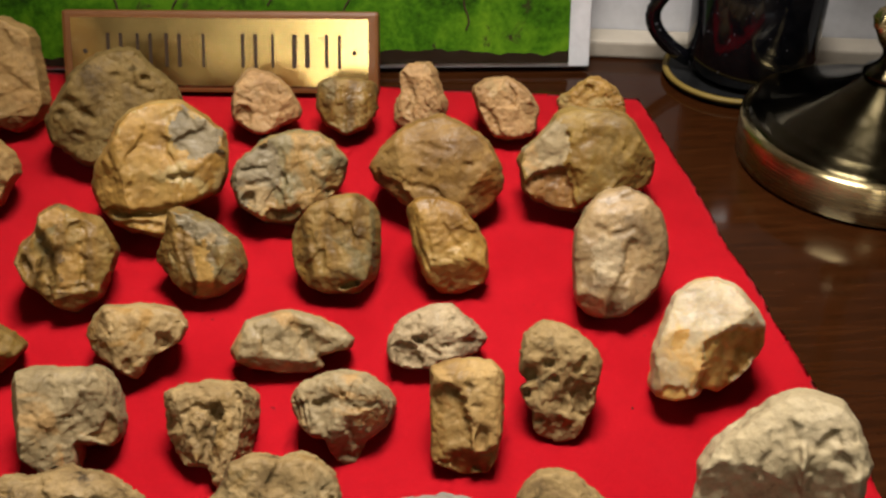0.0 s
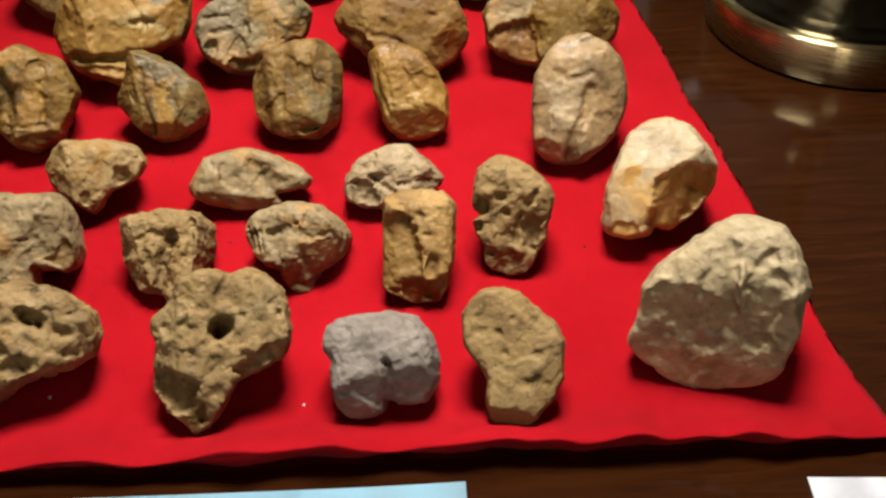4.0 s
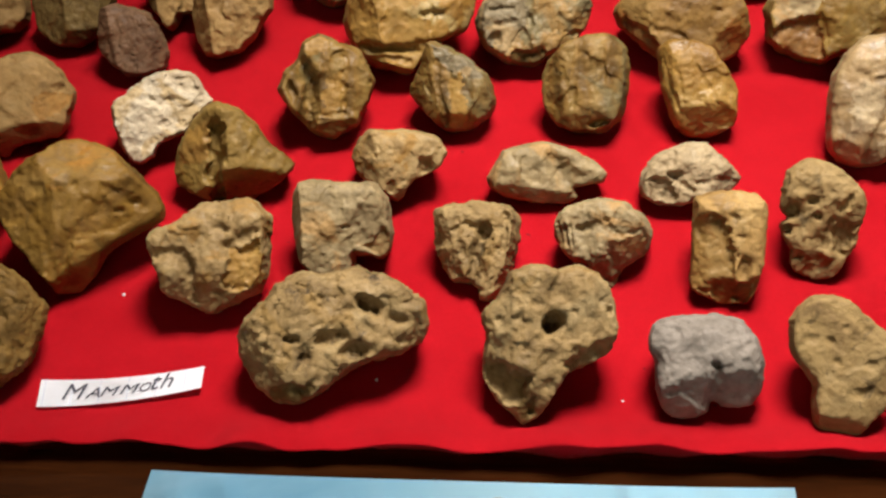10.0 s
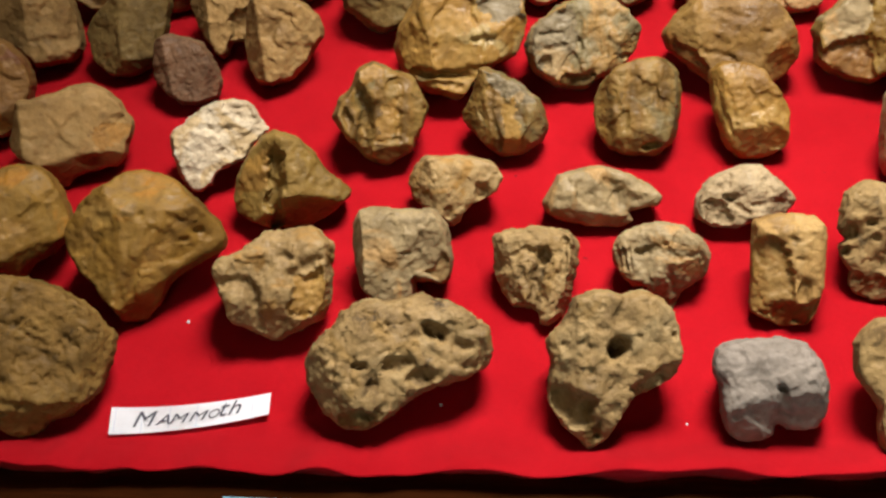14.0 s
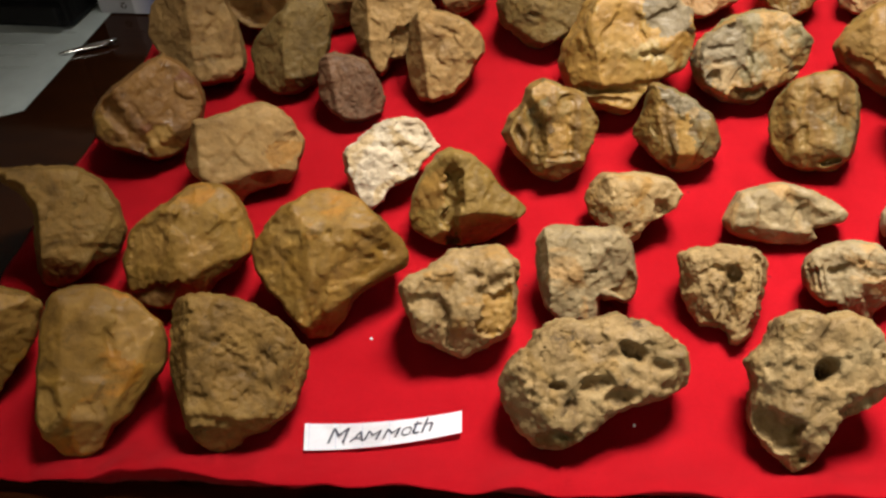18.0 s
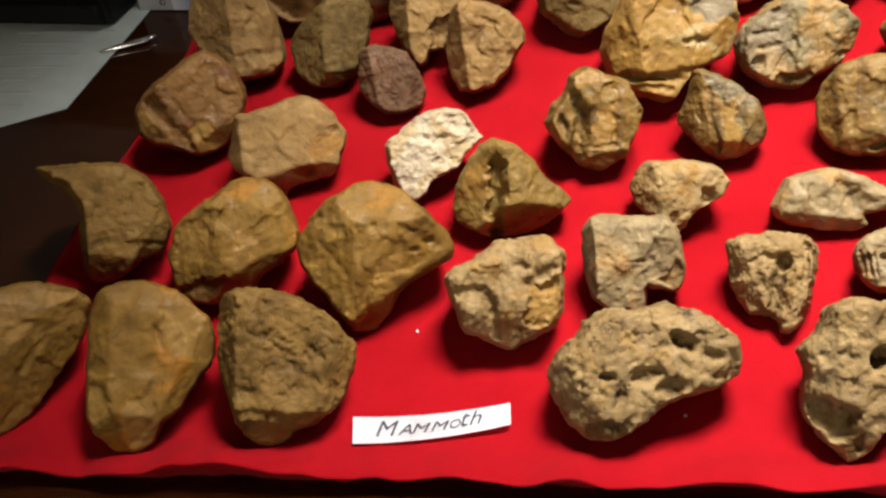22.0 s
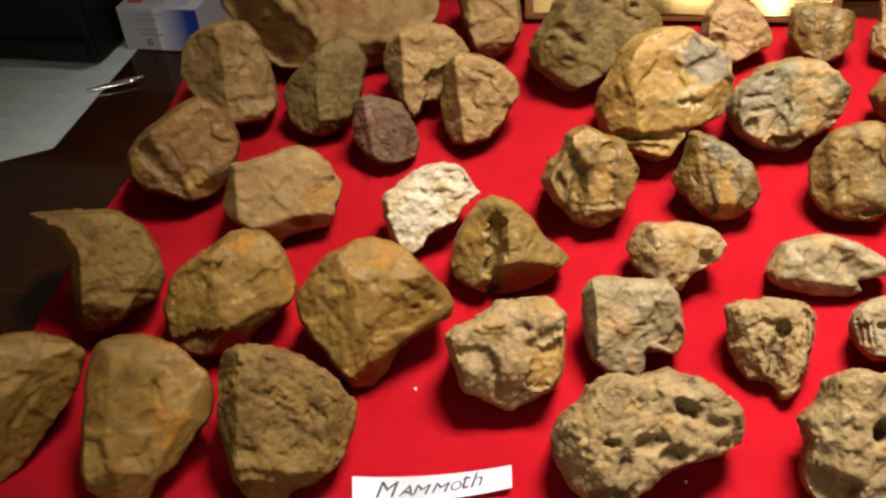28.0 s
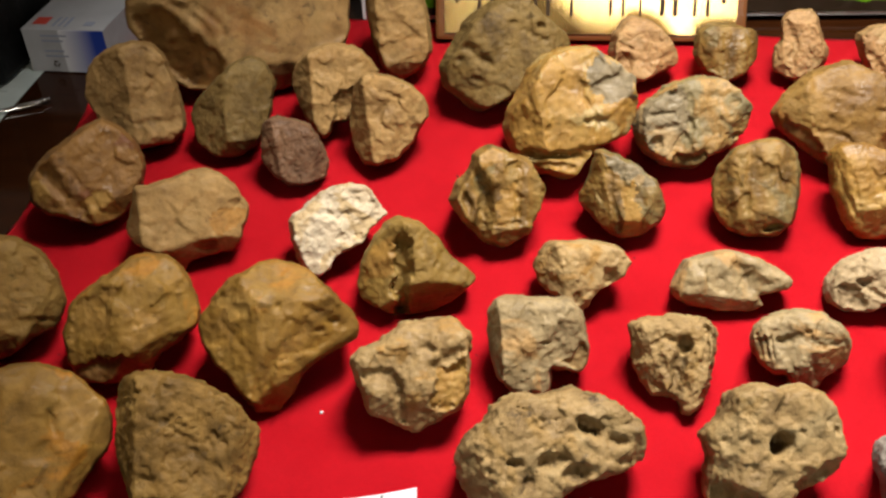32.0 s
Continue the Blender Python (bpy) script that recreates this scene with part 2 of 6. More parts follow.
def felt_material():
    n = Nodes("red_felt")
    at = n.place(False)
    fibre = n.noise(at, 900, 6, 0.75, 0.8)
    cloud = n.noise(at, 14, 5, 0.6)
    colour = n.mix(n.grey(cloud, 0.35, 0.65), (0.465, 0.0068, 0.014), (0.54, 0.0098, 0.019))
    colour = n.mix(0.4, colour, n.ramp(fibre, (0.3, (0.7, 0.6, 0.6)), (0.7, (1.15, 1.1, 1.1))), "MULTIPLY")
    speck = n.grey(n.noise(at, 330, 1, 0.4), 0.80, 0.83)
    colour = n.mix(speck, colour, (0.1, 0.02, 0.02))
    return n.done(Base_Color=colour, Roughness=0.95, Sheen_Weight=0.04, Specular_IOR_Level=0.05, Normal=n.bump(fibre, 0.35, 0.0008))


def wood_material():
    n = Nodes("dark_table_wood")
    at = n.place(False)
    turned = n.add("ShaderNodeMapping", {"Vector": at, "Rotation": (0, 0, radians(-12.5)), "Scale": (1.0, 9.0, 1.0)}).outputs[0]
    grain = n.noise(turned, 24, 8, 0.65, 0.5)
    colour = n.ramp(grain, (0.25, (0.011, 0.0034, 0.001)), (0.55, (0.022, 0.0062, 0.0016)), (0.8, (0.035, 0.0108, 0.0028)))
    smear = n.noise(at, 18, 6, 0.6, 0.5)
    return n.done(Base_Color=colour, Roughness=n.grey(smear, 0.3, 0.7, 0.05, 0.16), Normal=n.bump(grain, 0.05, 0.0003), Specular_IOR_Level=0.17)


FELT, WOOD = felt_material(), wood_material()
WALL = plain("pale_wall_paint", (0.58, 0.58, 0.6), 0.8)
# wall paint with the room's dimness put into its colour
DIM_WALL = plain("dimmed_wall_paint", (0.3, 0.25, 0.19), 0.85)
BLACK = plain("black_glaze", (0.008, 0.008, 0.009), 0.2)
PAPER = plain("white_paper", (0.76, 0.77, 0.8), 0.85)
BROWN_WOOD = plain("walnut", (0.13, 0.048, 0.013), 0.4)


# ---- helpers of this scene ----
TURN, ROOM = radians(12.5), radians(2.7)


def mesh_of(name, bm, material, smooth=False):
    data = bpy.data.meshes.new(name)
    bm.to_mesh(data)
    bm.free()
    data.materials.append(material)
    if smooth:
        data.shade_smooth()
    return data


def part(name, bm, material, parent=None, label="", smooth=False):
    ob = new(name, mesh_of(name, bm, material, smooth))
    ob.parent = parent
    return tagged(ob, label)


def box(size, centre=(0, 0, 0), bevel=0.0, turn=None):
    bm = bmesh.new()
    bmesh.ops.create_cube(bm, size=1.0, matrix=Matrix.Translation(centre) @ Matrix.Diagonal((*size, 1)))
    if bevel:
        bmesh.ops.bevel(bm, geom=bm.edges[:], offset=bevel, segments=2, profile=0.6, affect="EDGES")
    if turn:
        bmesh.ops.transform(bm, matrix=turn, verts=bm.verts)
    return bm


def lathe(profile, steps=64):
    """A turned form from (radius, height) pairs."""
    bm = bmesh.new()
    rings = []
    for r, z in profile:
        if r <= 0:
            rings.append([bm.verts.new((0, 0, z))])
        else:
            rings.append([bm.verts.new((r * math.cos(2 * math.pi * i / steps), r * math.sin(2 * math.pi * i / steps), z)) for i in range(steps)])
    for a, b in zip(rings, rings[1:]):
        for i in range(steps):
            quad = [a[i % len(a)], a[(i + 1) % len(a)], b[(i + 1) % len(b)], b[i % len(b)]]
            quad = list(dict.fromkeys(quad))
            if len(quad) > 2:
                bm.faces.new(quad)
    bmesh.ops.recalc_face_normals(bm, faces=bm.faces)
    return bm


def empty(name, place, turn=0.0, size=1.0):
    ob = new(name)
    ob.matrix_basis = Matrix.Translation(place) @ Matrix.Rotation(turn, 4, "Z") @ Matrix.Scale(size, 4)
    return ob


def prism(corners, low, high):
    """An upright block over a four-cornered plan."""
    bm = bmesh.new()
    a, b = [[bm.verts.new((x, y, z)) for x, y in corners] for z in (low, high)]
    bm.faces.new(a[::-1])
    bm.faces.new(b)
    for i in range(4):
        bm.faces.new((a[i], a[(i + 1) % 4], b[(i + 1) % 4], b[i]))
    if high - low > 0.01:
        bmesh.ops.bevel(bm, geom=bm.edges[:], offset=0.002, segments=2, profile=0.6, affect="EDGES")
    return bm


# ---- the table, the wall, the cloth ----
def flat(x, y, z=0.0):
    """A place on the table: x along its front, y towards its back, from the table's own origin."""
    return Vector((x * math.cos(TURN) - y * math.sin(TURN), x * math.sin(TURN) + y * math.cos(TURN), z))


table = empty("desk", (0, 0, -0.0012), TURN)
tagged(table, "dark glossy wood desk under a red cloth", "desk")
part("desktop", prism([(-0.95, -0.1), (0.75, -0.1), (0.75, 0.767), (-0.95, 1.063)], -0.03, 0.0), WOOD, table)
for dx in (-0.85, 0.65):
    part("leg", box((0.06, 0.7, 0.7), (dx, 0.35, -0.381), 0.004), WOOD, table)

floor = part("floor", box((4.2, 4.2, 0.05), (0, 0, -0.77), 0, Matrix.Rotation(ROOM, 4, "Z")), plain("carpet", (0.12, 0.1, 0.08), 0.95))
tagged(floor, "dull brown carpet in the dim room", "floor", kind="structure")
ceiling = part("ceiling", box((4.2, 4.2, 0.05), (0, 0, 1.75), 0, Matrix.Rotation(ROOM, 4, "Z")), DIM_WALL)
tagged(ceiling, "unseen ceiling, its paint darkened to dim the room", "ceiling", kind="structure")
# unseen glowing globe, added as fill and for the nameplate to reflect
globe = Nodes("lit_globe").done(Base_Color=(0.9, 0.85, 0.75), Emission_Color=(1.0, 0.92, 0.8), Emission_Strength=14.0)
fill_globe = empty("added_fill_globe", (0.1, -1.26, 0.76), 0.0, 1.35)
tagged(fill_globe, "unseen glowing globe added to fill the room with light", "lamp")
part("globe", lathe([(0, -0.14)] + [(0.14 * math.sin(math.pi * k / 20), -0.14 * math.cos(math.pi * k / 20)) for k in range(1, 20)] + [(0, 0.14)], 40), globe, fill_globe, "glowing ball of the added fill", True)
part("cord", lathe([(0, 0.13), (0.004, 0.13), (0.004, 0.714), (0, 0.714)], 12), BLACK, fill_globe)
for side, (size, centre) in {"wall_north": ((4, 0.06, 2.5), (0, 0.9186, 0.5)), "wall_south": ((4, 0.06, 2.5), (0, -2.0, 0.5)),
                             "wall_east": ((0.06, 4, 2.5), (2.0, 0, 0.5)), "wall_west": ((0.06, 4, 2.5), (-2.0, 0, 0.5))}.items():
    # the unseen walls get the darkened paint, the north wall keeps its tone
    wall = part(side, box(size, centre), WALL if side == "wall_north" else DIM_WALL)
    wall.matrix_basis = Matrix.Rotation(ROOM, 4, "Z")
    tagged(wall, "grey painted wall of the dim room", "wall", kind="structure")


trim = part("trim", box((1.6, 0.022, 0.012), (-0.1, 0.8765, 0.0052), 0.002), plain("tan_trim", (0.4, 0.35, 0.28), 0.6))
trim.matrix_basis = Matrix.Rotation(ROOM, 4, "Z")
tagged(trim, "low tan trim along the wall behind the desk", "trim", kind="structure")


def wobble(x, seed, size, pitch):
    return size * noise.fractal(Vector((x * pitch, seed, 0)), 0.6, 2.0, 3)


def cloth():
    """The felt: a sheet with a little thickness and uneven cut edges; its front hem stands up in waves and drops to the desk."""
    bm = bmesh.new()
    nx, rows = 260, 150
    grid = []
    for j in range(-3, rows + 1):
        row = []
        for i in range(nx + 1):
            u, v = i / nx, max(0, j) / rows
            v = v * v * 0.6 + v * 0.4
            front = 0.371 + wobble(u, 4.1, 0.003, 11)
            rear = 0.87 - 0.101 * u
            x0 = -0.311 + wobble(v, 1.7, 0.004, 7)
            x1 = 0.2957 - 0.0295 * v + wobble(v, 5.2, 0.0026, 9)
            x = x0 + (x1 - x0) * u
            y = front + (rear - front) * v
            hem = 0.007 + max(-0.004, wobble(u, 8.4, 0.007, 11))
            z = 0.0016 + hem * math.exp(-((y - front) / 0.017) ** 2) + 0.0008 * noise.noise(Vector((x * 25, y * 25, 3)))
            z += 0.0012 * math.exp(-((x + 0.146) / 0.005) ** 2)
            if j < 0:
                z = z * (1 + j / 3) + 0.0004
                y += 0.002 * (-j) + wobble(u, 2.2, 0.0012, 30)
            row.append(bm.verts.new(flat(x, y, max(0.0004, z))))
        grid.append(row)
    for low, high in zip(grid, grid[1:]):
        for i in range(nx):
            bm.faces.new((low[i], low[i + 1], high[i + 1], high[i]))
    bmesh.ops.solidify(bm, geom=bm.faces[:], thickness=0.001)
    return bm


felt = part("tablecloth", cloth(), FELT, smooth=True)
tagged(felt, "bright red felt cloth with a wavy front hem", "cloth")

# ---- things behind the stones ----
def brushed(n):
    """Metal turned on a lathe: fine scratches run round it and draw each highlight out across them."""
    round_it = n.add("ShaderNodeTangent", direction_type="RADIAL", axis="Z").outputs[0]
    return {"Anisotropic": 0.92, "Anisotropic_Rotation": 0.25, "Tangent": round_it}


def turned_bronze():
    n = Nodes("dark_turned_bronze")
    at = n.place(False)
    dust = n.noise(at, 90, 6, 0.65, 0.4)
    colour = n.mix(n.grey(dust, 0.4, 0.75), (0.04, 0.032, 0.016), (0.058, 0.047, 0.027))
    return n.done(Base_Color=colour, Metallic=1.0, Roughness=n.grey(dust, 0.3, 0.75, 0.15, 0.26), **brushed(n))


def glaze(name, colour, rough, fleck=None, metal=0.0):
    n = Nodes(name)
    at = n.place(False)
    dust = n.noise(at, 90, 6, 0.65, 0.4)
    shade = n.mix(n.grey(dust, 0.45, 0.8, 0.0, 0.35), colour, tuple(min(1, c * 1.8 + 0.01) for c in colour))
    if fleck:
        shade = n.mix(n.grey(n.noise(at, 260, 2, 0.5), 0.71, 0.74), shade, fleck)
    return n.done(Base_Color=shade, Roughness=n.grey(dust, 0.3, 0.75, rough * 0.8, rough * 1.6), Metallic=metal, Specular_IOR_Level=0.5 if rough < 0.3 else 0.25)


DARK_BRONZE = turned_bronze()
BLACK_GLAZE = glaze("black_mug_glaze", (0.002, 0.002, 0.003), 0.12, (0.12, 0.12, 0.14))
BLACK_PLASTIC = glaze("black_plastic", (0.002, 0.002, 0.002), 0.5)
YELLOW_RIM = glaze("yellow_rim", (0.15, 0.1, 0.02), 0.5)
CHROME = glaze("chrome", (0.75, 0.75, 0.76), 0.15, None, 1.0)
INK = glaze("dark_ink", (0.035, 0.02, 0.01), 0.5)
PENCIL = glaze("grey_pencil", (0.06, 0.06, 0.075), 0.7)
PURPLE_INK = glaze("purple_ink", (0.06, 0.02, 0.16), 0.6)
RED_INK = glaze("red_ink", (0.5, 0.06, 0.04), 0.6)
NOTE_PAPER = plain("grey_green_paper", (0.46, 0.52, 0.5), 0.45)
FAINT_INK = glaze("faint_grey_ink", (0.38, 0.43, 0.415), 0.8)
GREY_INK = glaze("grey_ink", (0.25, 0.28, 0.36), 0.6)
CARD_WHITE = plain("white_card", (0.56, 0.56, 0.57), 0.7)


def brass_band():
    """Brass brushed round its rim."""
    n = Nodes("brushed_brass_band")
    at = n.place(False)
    lines = n.noise(n.add("ShaderNodeMapping", {"Vector": at, "Scale": (8, 8, 500)}).outputs[0], 3, 4, 0.6)
    colour = n.mix(n.grey(lines, 0.3, 0.7), (0.36, 0.28, 0.13), (0.5, 0.4, 0.21))
    return n.done(Base_Color=colour, Metallic=1.0, Roughness=n.grey(lines, 0.3, 0.7, 0.2, 0.3), Normal=n.bump(lines, 0.1, 0.0003), **brushed(n))


def tube(points, radius, sides=12, taper=None):
    """A round rod along a line of points."""
    bm = bmesh.new()
    pts = [Vector(p) for p in points]
    rings = []
    for i, p in enumerate(pts):
        way = (pts[min(i + 1, len(pts) - 1)] - pts[max(i - 1, 0)]).normalized()
        side = way.cross(Vector((0.3, 0.2, 1))).normalized()
        up = way.cross(side)
        size = radius * (taper[i] if taper else 1.0)
        rings.append([bm.verts.new(p + size * (math.cos(2 * math.pi * k / sides) * side + math.sin(2 * math.pi * k / sides) * up)) for k in range(sides)])
    for a, c in zip(rings, rings[1:]):
        for k in range(sides):
            bm.faces.new((a[k], a[(k + 1) % sides], c[(k + 1) % sides], c[k]))
    bm.faces.new(rings[0][::-1])
    bm.faces.new(rings[-1])
    bmesh.ops.recalc_face_normals(bm, faces=bm.faces)
    return bm


BAND = brass_band()
lamp = empty("desk_lamp", (0.226, 0.756, 0), 0.0, 0.855)
tagged(lamp, "brass desk lamp with a round dark bronze base", "lamp")
part("base_rim", lathe([(0, 0), (0.0885, 0), (0.09, 0.0015), (0.09, 0.0258), (0.0888, 0.0275), (0.086, 0.028), (0.08, 0.028), (0, 0.028)], 96), BAND, lamp, "brushed brass rim", True)
part("base_cover", lathe([(0.0845, 0.0277), (0.083, 0.0295), (0.08, 0.0303), (0.074, 0.031), (0.0725, 0.0328), (0.07, 0.0332), (0.06, 0.0368), (0.045, 0.0432), (0.03, 0.0515), (0.0195, 0.0585), (0.0145, 0.061), (0, 0.061)], 96), DARK_BRONZE, lamp, "dark polished domed cover", True)
part("collar", lathe([(0, 0.06), (0.0165, 0.06), (0.018, 0.062), (0.0172, 0.0645), (0.013, 0.067), (0.0095, 0.0705), (0.0078, 0.075), (0.0088, 0.0795), (0.0105, 0.082), (0, 0.082)], 40), DARK_BRONZE, lamp, "dark turned neck", True)
petals = lathe([(0, 0.0815), (0.0095, 0.0815), (0.0125, 0.086), (0.0155, 0.092), (0.016, 0.098), (0.0135, 0.1035), (0.009, 0.107), (0, 0.107)], 96)
for v in petals.verts:
    swell = 1 + 0.13 * math.cos(7 * math.atan2(v.co.y, v.co.x)) + 0.06 * math.cos(14 * math.atan2(v.co.y, v.co.x) + 1 + 300 * v.co.z)
    v.co.x, v.co.y = v.co.x * swell, v.co.y * swell
part("ornament", petals, BAND, lamp, "leafy cast brass ornament", True)
head = (LAMP_HEAD - Vector((0.226, 0.756, 0))) / 0.855
part("pole", lathe([(0, 0.1065), (0.0075, 0.1065), (0.0075, head.z + 0.16), (0, head.z + 0.16)], 24), BAND, lamp, "", True)
part("arm", tube([(0, 0, head.z + 0.15), (head.x * 0.5, head.y * 0.5, head.z + 0.165), (head.x, head.y, head.z + 0.135)], 0.007), BAND, lamp, "", True)
shade = lathe([(0.016, 0.135), (0.03, 0.13), (0.075, 0.085), (0.095, 0.03), (0.093, 0.03), (0.073, 0.083), (0.028, 0.127), (0.014, 0.131)], 64)
bmesh.ops.translate(shade, vec=tuple(head), verts=shade.verts)
part("shade", shade, DARK_BRONZE, lamp, "dark metal shade", True)

coaster = part("coaster", lathe([(0, 0.0005), (0.061, 0.0005), (0.063, 0.002), (0.062, 0.005), (0.058, 0.0055), (0, 0.0055)]), BLACK_PLASTIC, None, "", True)
coaster.matrix_basis = Matrix.Translation((0.156, 0.855, 0)) @ Matrix.Scale(0.77, 4)
tagged(coaster, "round black coaster with a yellow rim under the mug", "coaster")
part("rim", lathe([(0.0625, 0.0035), (0.0638, 0.0035), (0.0638, 0.0062), (0.0605, 0.0072), (0.0585, 0.006), (0.0625, 0.0035)]), YELLOW_RIM, coaster, "yellow rim", True)

mug = empty("mug", (0.162, 0.8525, 0.0046), 0.0, 0.77)
tagged(mug, "black glazed mug with pale flecks and a handle", "mug")
part("body", lathe([(0, 0.001), (0.043, 0.001), (0.049, 0.006), (0.053, 0.02), (0.054, 0.105), (0.0525, 0.107), (0.051, 0.104), (0.049, 0.012), (0, 0.008)], 80), BLACK_GLAZE, mug, "", True)
ring = [(-0.05 - 0.034 * math.sin(math.pi * k / 14) ** 0.8, -0.004, 0.009 + 0.076 * k / 14) for k in range(15)]
part("handle", tube(ring, 0.0065, 14), BLACK_GLAZE, mug, "", True)


def moss_print():
    n = Nodes("moss_garden_print")
    at = n.place(False)
    big = n.noise(at, 22, 6, 0.6, 0.8)
    fine = n.noise(at, 230, 6, 0.7)
    green = n.ramp(n.math("ADD", n.math("MULTIPLY", big, 0.65), n.math("MULTIPLY", fine, 0.35)), (0.34, (0.006, 0.022, 0.001)), (0.47, (0.035, 0.115, 0.003)), (0.64, (0.1, 0.22, 0.008)))
    litter = n.grey(n.noise(at, 45, 5, 0.65, 1.0), 0.62, 0.7)
    return n.done(Base_Color=n.mix(litter, green, (0.03, 0.028, 0.01)), Roughness=0.6, Specular_IOR_Level=0.1)


picture = empty("picture", (-0.071, 0.826, 0.003), radians(9), 0.85)
tagged(picture, "leaning white-edged print of a mossy green garden", "picture")
back_lean = Matrix.Rotation(radians(-8), 4, "X")
part("board", box((0.46, 0.008, 0.24), (-0.075, 0.004, 0.12), 0.0012, back_lean), CARD_WHITE, picture, "white board edge")
part("print", box((0.44, 0.0012, 0.232), (-0.081, -0.0006, 0.1195), 0.0, back_lean), moss_print(), picture, "mossy green garden print")


def dark_band():
    """The black shadowed ground along the foot of the print, with a ragged top."""
    bm = bmesh.new()
    low, high = [], []
    for k in range(181):
        x = -0.3008 + 0.4396 * k / 180
        tall = 0.0045 + 0.004 * (0.5 + noise.fractal(Vector((x * 40, 2, 7)), 0.7, 2.0, 4)) + 0.004 * math.exp(-((x - 0.0) / 0.1) ** 2)
        low.append(bm.verts.new((x, -0.0018, 0.004)))
        high.append(bm.verts.new((x, -0.0018, 0.004 + tall)))
    for k in range(180):
        bm.faces.new((low[k], low[k + 1], high[k + 1], high[k]))
    bmesh.ops.solidify(bm, geom=bm.faces[:], thickness=-0.0005)
    bmesh.ops.transform(bm, matrix=back_lean, verts=bm.verts)
    return bm


part("dark_ground", dark_band(), INK, picture, "black shadowed ground in the print")
for x, z, tall, bend in ((0.06, 0.03, 0.035, 0.002), (-0.03, 0.033, 0.045, -0.004), (-0.09, 0.05, 0.03, 0.003), (-0.205, 0.035, 0.05, 0.002), (-0.16, 0.04, 0.03, -0.003)):
    stem = tube([(x + bend * math.sin(k * 1.3), -0.0014, z + tall * k / 6) for k in range(7)], 0.0008, 6)
    bmesh.ops.transform(stem, matrix=back_lean, verts=stem.verts)
    part("printed_stem", stem, INK, picture)

plate = empty("nameplate", (-0.1675, 0.7705, 0.003), radians(6.8), 0.955)
tagged(plate, "engraved brass nameplate on a walnut block", "nameplate")
lean = Matrix.Translation((0, 0.007, 0)) @ Matrix.Rotation(radians(-22), 4, "X")
PLATE_BRASS = plain("polished_plate_brass", (0.74, 0.55, 0.22), 0.24, 1.0)
part("block", box((0.208, 0.014, 0.053), (0, 0, 0.0265), 0.0025, lean), BROWN_WOOD, plate)
part("brass_sheet", box((0.195, 0.0012, 0.0435), (0, -0.0076, 0.0265), 0.0, lean), PLATE_BRASS, plate)
for x, wide in ((-0.069, 0.0022), (-0.0495, 0.002), (-0.0305, 0.0022), (-0.0105, 0.0018), (0.0195, 0.0022), (0.035, 0.0016), (0.0535, 0.003), (0.0745, 0.0022)):
    for dx in (-0.0042, 0.0042) if wide > 0.0018 else (0.0,):
        part("engraved_bar", box((wide, 0.0004, 0.0215), (x + dx, -0.0085, 0.0275), 0.0, lean), INK, plate, "engraved dark bar")
for x in (-0.0885, 0.0885):
    pin = lathe([(0, 0), (0.0016, 0), (0.0014, 0.0007), (0, 0.0009)], 16)
    bmesh.ops.transform(pin, matrix=lean @ Matrix.Translation((x, -0.0082, 0.0265)) @ Matrix.Rotation(radians(90), 4, "X"), verts=pin.verts)
    part("pin", pin, INK, plate)

dotted = empty("tissue_carton", (0.272, 0.8412, 0), radians(3.7), 0.77)
tagged(dotted, "white carton with purple dots behind the lamp", "carton")
part("carton_body", box((0.12, 0.045, 0.13), (0.03, 0.0, 0.065), 0.002), CARD_WHITE, dotted)
for k in range(22):
    dot = lathe([(0, 0), (0.0032 + 0.0015 * (k % 3), 0), (0.003 + 0.0015 * (k % 3), 0.0004), (0, 0.0004)], 20)
    bmesh.ops.transform(dot, matrix=Matrix.Translation((-0.022 + 0.0175 * (k % 6) + 0.004 * (k % 2), -0.0224, 0.012 + 0.031 * (k // 6))) @ Matrix.Rotation(radians(90), 4, "X"), verts=dot.verts)
    part("printed_dot", dot, PURPLE_INK, dotted)

# ---- papers and small things on the desk ----
def glossy_sheet():
    n = Nodes("blue_sky_print")
    at = n.place(False)
    cloud = n.noise(at, 9, 5, 0.55, 0.6)
    # sky blue print; the light on its right side is put into the colour
    lit_side = n.add("ShaderNodeSeparateXYZ", {0: at}).outputs[0]
    colour = n.mix(n.grey(lit_side, -0.06, 0.02), (0.12, 0.3, 0.42), (0.33, 0.55, 0.66))
    colour = n.mix(n.grey(cloud, 0.45, 0.7, 0, 0.4), colour, (0.45, 0.62, 0.7))
    return n.done(Base_Color=colour, Roughness=0.3)


FAINT_WHITE = plain("faint_white_print", (0.36, 0.4, 0.4), 0.5)


def sheet_mesh(wide, deep, curl):
    """A sheet of paper, a little curled at its corners."""
    bm = bmesh.new()
    grid = [[bm.verts.new((wide * (i / 20 - 0.5), -deep * j / 20, 0.0003 + curl * ((2 * i / 20 - 1) ** 4) * (1 - j / 20) ** 3)) for i in range(21)] for j in range(21)]
    for j in range(20):
        for i in range(20):
            bm.faces.new((grid[j][i], grid[j + 1][i], grid[j + 1][i + 1], grid[j][i + 1]))
    bmesh.ops.solidify(bm, geom=bm.faces[:], thickness=0.0003)
    return bm


